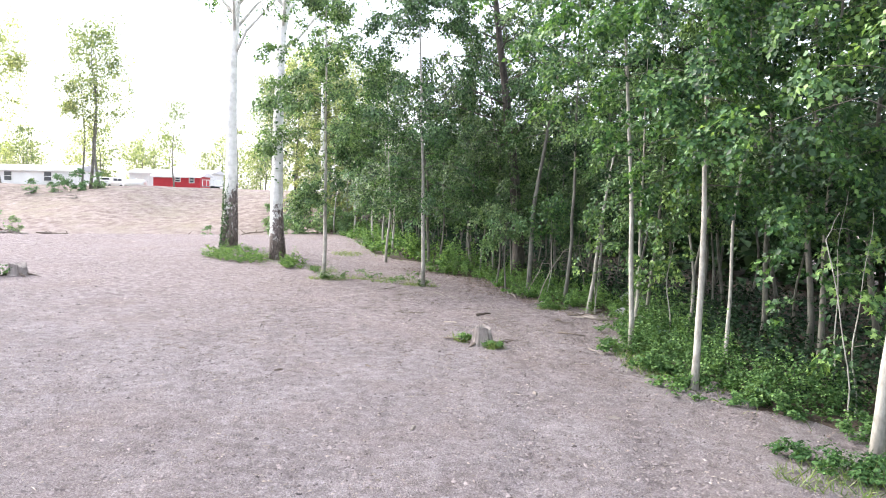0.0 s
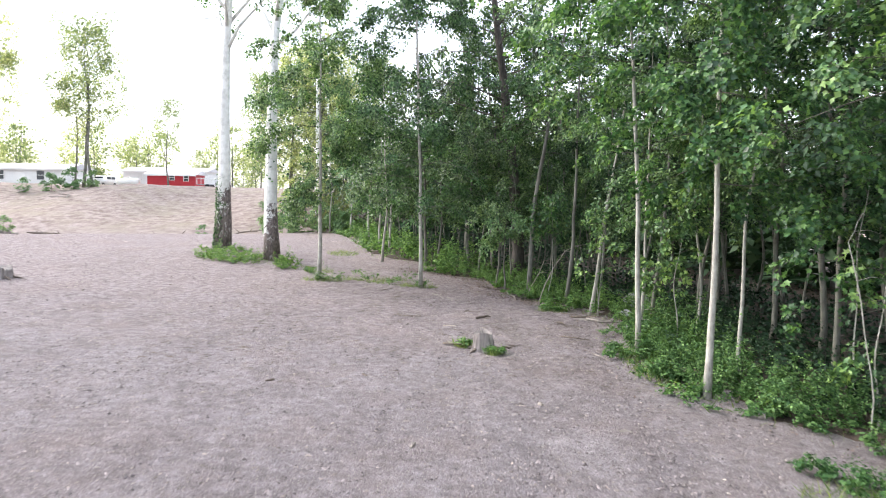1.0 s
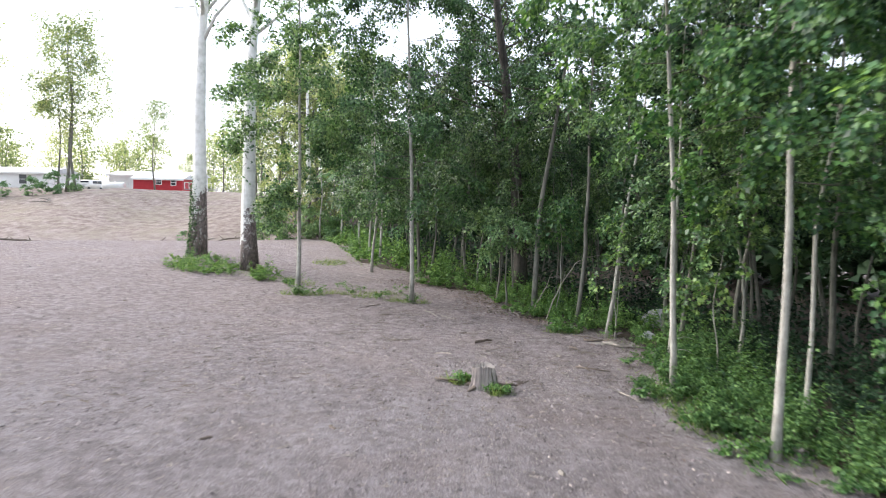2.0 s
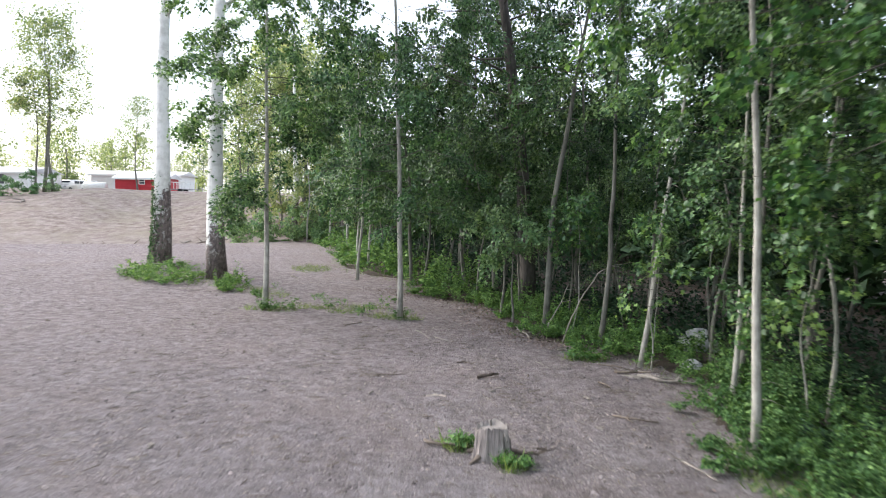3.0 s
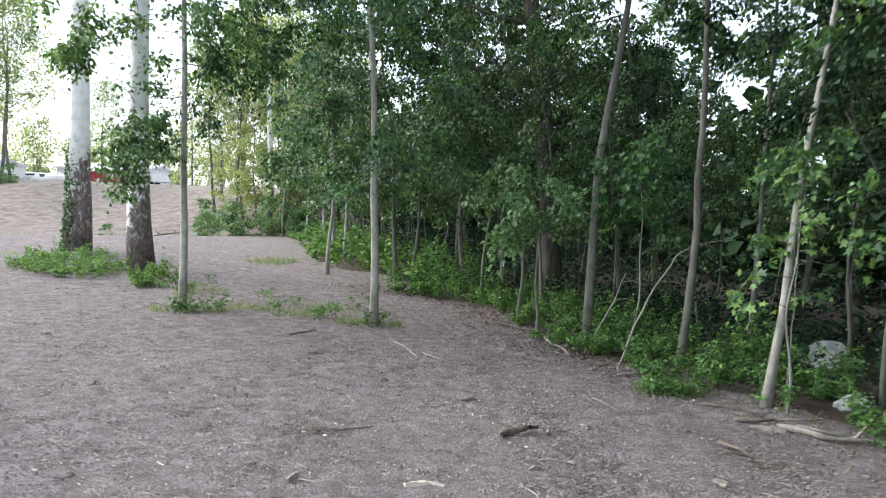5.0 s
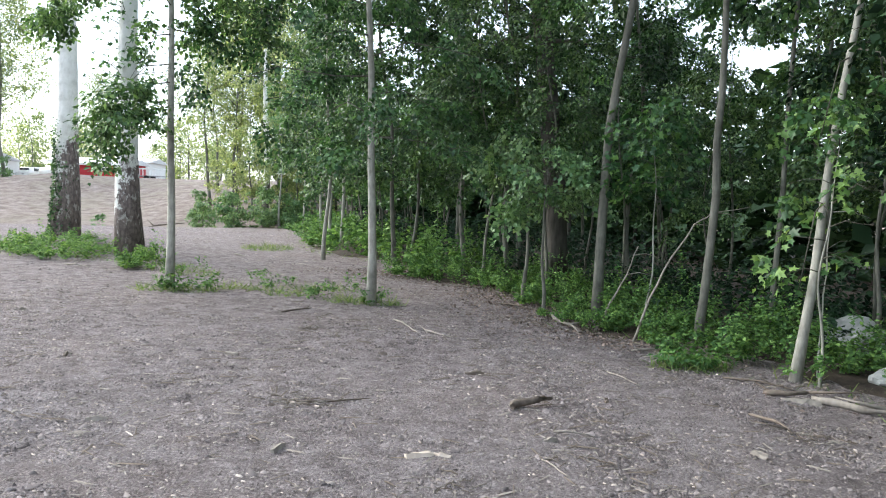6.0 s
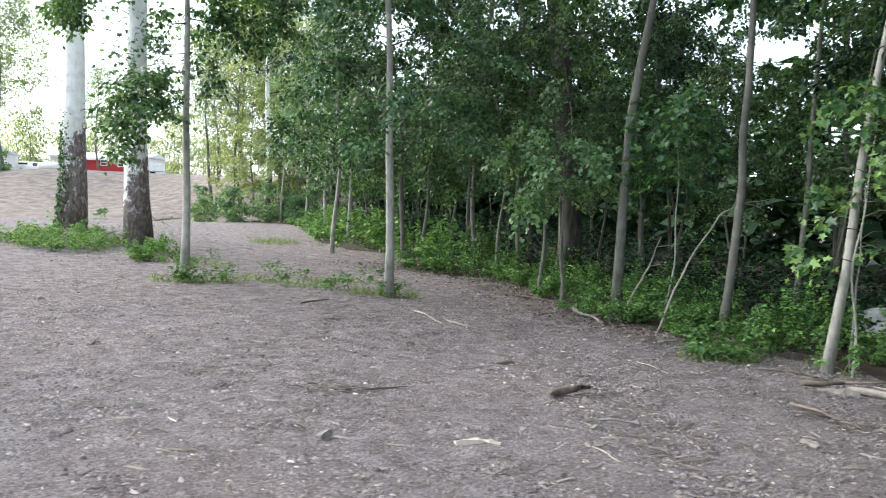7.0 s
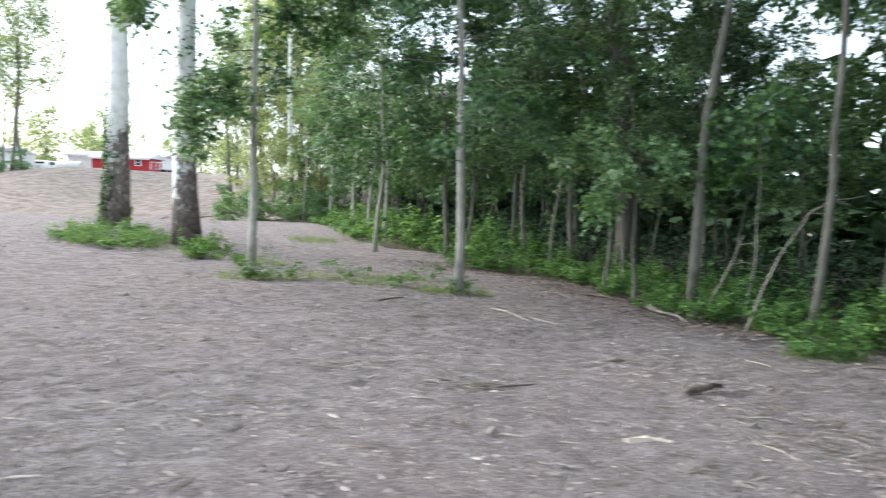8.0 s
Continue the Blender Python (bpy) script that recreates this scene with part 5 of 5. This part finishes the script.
# ---- far bank: shrubs and trees ----
SHRUB = [tree_meshes(800 + k, 2.4, 0.06, 0.15, 1.3, 2200, 0.17, (0, 0), 0.4, 20, False, GREY_BARK, LEAF_BRIGHT, 0.3, sides=5, twigs=2) for k in range(2)]
rng = np.random.default_rng(71)
for x, y, s in [(-13.3, 54.5, 0.9), (-12.0, 56, 1.1), (-10.6, 57.6, 1.2), (-12.8, 58, 1.2), (-9.6, 59.5, 1.2), (-8.6, 57.6, 1.0), (-14.3, 57.5, 0.8), (-11.3, 60.5, 1.3), (-15.5, 61, 1.0), (-7.6, 58.5, 1.2)]:
    plant_tree("shrub", x, y, SHRUB[int(rng.integers(2))], "dense green shrub at the far end of the clearing", "far shrubs", rng.uniform(0, 360), s * 0.72, category="shrub")
plant_tree("shrub", -17.1, 50.0, SHRUB[0], "small round dark shrub on bare soil", "", 40, 0.36, category="shrub")
for x, y, s in [(-43.0, 77.5, 0.8), (-41.0, 78.2, 0.9), (-39.2, 78.6, 0.7), (-45.2, 76, 0.6), (-40.2, 62, 0.6), (-34, 55, 0.5)]:
    plant_tree("shrub", x, y, SHRUB[int(rng.integers(2))], "straggling shrub on the cut bank", "bank shrubs", rng.uniform(0, 360), s, category="shrub")
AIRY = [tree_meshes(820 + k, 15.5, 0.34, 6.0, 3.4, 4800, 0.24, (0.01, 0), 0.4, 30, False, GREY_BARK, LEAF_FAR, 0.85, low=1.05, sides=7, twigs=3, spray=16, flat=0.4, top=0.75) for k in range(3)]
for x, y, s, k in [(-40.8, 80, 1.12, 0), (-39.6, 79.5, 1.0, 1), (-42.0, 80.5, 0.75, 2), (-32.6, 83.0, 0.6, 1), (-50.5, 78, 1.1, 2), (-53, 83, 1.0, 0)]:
    plant_tree("bank_tree", x, y, AIRY[k], "tall airy tree on the bank, crown coloured as sunlit", "trees on the bank", rng.uniform(0, 360), s)
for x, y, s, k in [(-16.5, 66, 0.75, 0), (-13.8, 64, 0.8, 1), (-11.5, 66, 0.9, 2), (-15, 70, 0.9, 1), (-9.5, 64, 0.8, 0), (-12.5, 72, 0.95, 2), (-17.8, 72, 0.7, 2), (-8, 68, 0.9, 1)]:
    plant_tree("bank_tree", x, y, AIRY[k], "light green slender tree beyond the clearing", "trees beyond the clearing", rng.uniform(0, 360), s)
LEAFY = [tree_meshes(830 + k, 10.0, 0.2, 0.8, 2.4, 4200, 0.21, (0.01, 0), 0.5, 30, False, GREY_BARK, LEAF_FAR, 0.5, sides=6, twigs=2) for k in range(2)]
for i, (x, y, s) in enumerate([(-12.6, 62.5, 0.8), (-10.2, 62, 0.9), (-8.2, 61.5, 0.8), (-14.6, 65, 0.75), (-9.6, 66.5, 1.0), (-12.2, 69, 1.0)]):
    plant_tree("bank_tree", x, y, LEAFY[i % 2], "bushy young tree beyond the clearing, leaves coloured as sunlit", "trees beyond the clearing", rng.uniform(0, 360), s)
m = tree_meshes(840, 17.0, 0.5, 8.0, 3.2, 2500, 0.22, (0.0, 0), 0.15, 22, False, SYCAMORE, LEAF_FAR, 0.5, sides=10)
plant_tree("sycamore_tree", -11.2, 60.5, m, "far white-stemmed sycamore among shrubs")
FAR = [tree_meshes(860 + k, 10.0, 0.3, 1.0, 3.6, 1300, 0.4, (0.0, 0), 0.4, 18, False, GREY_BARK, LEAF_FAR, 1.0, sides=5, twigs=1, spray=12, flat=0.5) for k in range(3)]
for i in range(32):
    x, y = -92 + i * 2.1 + rng.uniform(-1.5, 1.5), rng.uniform(112, 150)
    plant_tree("distant_tree", x, y, FAR[i % 3], "distant tree in a line behind the houses", "distant trees", rng.uniform(0, 360), rng.uniform(0.65, 1.1))

# ---- the thicket that closes the wood far back ----
rng = np.random.default_rng(91)
# its southern run is out of view, added to shut out side light
yy = rng.uniform(-16, 95, 6200)
back = np.stack([edge(np.minimum(yy, 62)) + rng.uniform(14, 23, len(yy)), yy], -1)
ends = np.stack([rng.uniform(-6, 22, 1500), rng.uniform(72, 92, 1500)], -1)
shut = np.stack([rng.uniform(-4, 16, 1300), rng.uniform(60, 70, 1300)], -1)
cc = np.concatenate([back, ends, shut])
# shade of the deep wood comes from the leaf colour
tagged(part("far_thicket", weeds(rng, cc, rng.uniform(2.0, 8.0, len(cc)), 5, 0.76, 0.8), LEAF_SHADE), "dense thicket far back in the wood, leaves darkened for shade", "thicket", kind="stuff")


# ---- houses and vehicles on the bank ----
def prism(bm_boxes, x0, x1, y0, y1, z0, z1):
    """A gable roof, its ridge along x."""
    ym = (y0 + y1) / 2
    v = [(x0, y0, z0), (x1, y0, z0), (x1, y1, z0), (x0, y1, z0), (x0, ym, z1), (x1, ym, z1)]
    return v, [(0, 1, 5, 4), (2, 3, 4, 5), (1, 2, 5), (3, 0, 4), (0, 3, 2, 1)]


def window(parent, x0, x1, yf, z0, z1, bars=1):
    w = part("window", box_bm([(x0 - 0.07, x1 + 0.07, yf - 0.05, yf, z0 - 0.07, z0), (x0 - 0.07, x1 + 0.07, yf - 0.05, yf, z1, z1 + 0.07),
                               (x0 - 0.07, x0, yf - 0.05, yf, z0, z1), (x1, x1 + 0.07, yf - 0.05, yf, z0, z1)]
                              + [(x0, x1, yf - 0.045, yf, (z0 + z1) / 2 - 0.03, (z0 + z1) / 2 + 0.03)] * bars), WHITE_PAINT, parent, "white window frame")
    part("pane", box_bm([(x0, x1, yf - 0.02, yf, z0, z1)]), GLASS, w, "dark glass pane")


def house(name, x, y, long, deep, wall_h, roof_h, wall_mat, roof_mat, windows, doors, label, z=None, battens=0.4):
    h = base(name, x, y, z)
    part("wall", box_bm([(0, long, 0, deep, -0.4, wall_h)]), wall_mat, h)
    k = 0.2
    while k < wall_h - 0.1:
        part("batten", box_bm([(-0.012, long + 0.012, -0.015, deep + 0.01, k, k + 0.03)]), wall_mat, h)
        k += battens
    v, f = prism(None, -0.3, long + 0.3, -0.4, deep + 0.4, wall_h, wall_h + roof_h)
    part("roof", (v, f), roof_mat, h)
    part("fascia", box_bm([(-0.3, long + 0.3, -0.43, -0.4, wall_h - 0.16, wall_h + 0.03)]), WHITE_PAINT, h)
    for x0, x1, z0, z1 in windows:
        window(h, x0, x1, -0.02, z0, z1)
    for x0, x1 in doors:
        d = part("door", box_bm([(x0, x1, -0.06, -0.02, 0.05, 2.0)], 0.01), WHITE_PAINT, h, "white door")
        part("handle", box_bm([(x1 - 0.12, x1 - 0.07, -0.1, -0.06, 0.95, 1.0)]), STEEL, d)
    tagged(h, label, "house")


house("house", -58.0, 87.0, 11.4, 7.0, 2.2, 0.75, WHITE_PAINT, GREY_ROOF, [(7.9, 8.8, 0.9, 1.95), (3.0, 3.9, 0.9, 1.95)], [(5.6, 6.5)], "single-storey white house with a grey roof", 3.5)
house("red_building", -35.9, 85.0, 5.6, 3.4, 1.75, 0.6, RED_PAINT, ROOFING, [(2.65, 3.2, 1.15, 1.65), (4.35, 4.85, 1.05, 1.65)], [], "low bright red cabin with a white roof", 3.45)
house("white_building", -42.0, 92.0, 10.5, 5.0, 2.1, 0.55, WHITE_PAINT, ROOFING, [(4.0, 5.0, 0.9, 1.6)], [(1.6, 2.5)], "long low white building behind a red cabin", 3.7)


def car(x, y, turn, label, z):
    """A small white van: body with a raised cabin, glass, wheels and lamps."""
    c = base("car", x, y, z, turn)
    bm = bmesh.new()
    side = [(-1.9, 0.35), (1.9, 0.35), (1.95, 0.85), (1.15, 1.0), (0.65, 1.55), (-1.6, 1.6), (-1.95, 0.95)]
    ring = [[bm.verts.new((a, s * (0.82 if b < 1.2 else 0.68), b)) for a, b in side] for s in (-1, 1)]
    n = len(side)
    for i in range(n):
        bm.faces.new((ring[0][i], ring[0][(i + 1) % n], ring[1][(i + 1) % n], ring[1][i]))
    bm.faces.new(ring[0][::-1])
    bm.faces.new(ring[1])
    bmesh.ops.bevel(bm, geom=bm.edges[:], offset=0.05, segments=2, affect="EDGES")
    part("body", bm, WHITE_PAINT, c, smooth_faces=True)
    for s in (-1, 1):
        for x0, x1 in ((-1.45, -0.6), (-0.5, 0.35)):
            part("side_window", box_bm([(x0, x1, s * 0.765 - 0.02, s * 0.765 + 0.02, 1.08, 1.42)], 0.01), GLASS, c)
        for wx in (-1.2, 1.25):
            V, F = [], []
            tube(V, F, [(wx, s * 0.68, 0.3), (wx, s * 0.86, 0.3)], [0.31, 0.31], 18)
            w = part("wheel", (V, F), RUBBER, c, "black tyre")
            V, F = [], []
            tube(V, F, [(wx, s * 0.85, 0.3), (wx, s * 0.88, 0.3)], [0.18, 0.17], 14)
            part("rim", (V, F), STEEL, w)
        part("headlight", box_bm([(1.9, 1.97, s * 0.6 - 0.13, s * 0.6 + 0.13, 0.66, 0.8)], 0.01), STEEL, c)
    part("windscreen", box_bm([(0.93, 0.97, -0.6, 0.6, 1.08, 1.42)], 0.01), GLASS, c)
    tagged(c, label, "car")


car(-46.0, 95.0, 262, "small white van parked on the bank", 3.62)


def gas_tank(x, y, z):
    t = base("gas_tank", x, y, z)
    V, F = [], []
    tube(V, F, [(-1.3, 0, 0.75), (-1.22, 0, 0.75), (-1.05, 0, 0.75), (1.05, 0, 0.75), (1.22, 0, 0.75), (1.3, 0, 0.75)], [0.12, 0.36, 0.48, 0.48, 0.36, 0.12], 20)
    part("tank", (V, F), WHITE_PAINT, t, smooth_faces=True)
    part("dome", box_bm([(-0.18, 0.18, -0.15, 0.15, 1.2, 1.36)], 0.03), WHITE_PAINT, t)
    for s in (-0.8, 0.8):
        part("foot", box_bm([(s - 0.1, s + 0.1, -0.35, 0.35, -0.1, 0.36)], 0.02), STEEL, t)
    tagged(t, "white horizontal gas tank on two feet", "tank")


gas_tank(-38.0, 84.8, 3.5)


def trailer(x, y, z):
    t = base("utility_trailer", x, y, z)
    part("bed", box_bm([(-1.3, 1.3, -0.7, 0.7, 0.5, 0.58)], 0.01), STEEL, t)
    for px in (-1.27, -0.4, 0.45, 1.27):
        for py in (-0.68, 0.68):
            part("post", box_bm([(px - 0.03, px + 0.03, py - 0.03, py + 0.03, 0.58, 1.25)]), WHITE_PAINT, t)
    for py in (-0.68, 0.68):
        part("rail", box_bm([(-1.3, 1.3, py - 0.03, py + 0.03, 1.25, 1.31)]), WHITE_PAINT, t)
        V, F = [], []
        tube(V, F, [(0, py * 1.1, 0.3), (0, py * 1.3, 0.3)], [0.3, 0.3], 16)
        part("wheel", (V, F), RUBBER, t)
    part("drawbar", box_bm([(1.3, 2.2, -0.04, 0.04, 0.46, 0.54)]), STEEL, t)
    part("jack", box_bm([(2.1, 2.16, -0.03, 0.03, -0.1, 0.7)]), STEEL, t)
    tagged(t, "small railed utility trailer parked on the bank", "trailer")


trailer(-28.6, 85.2, 3.55)
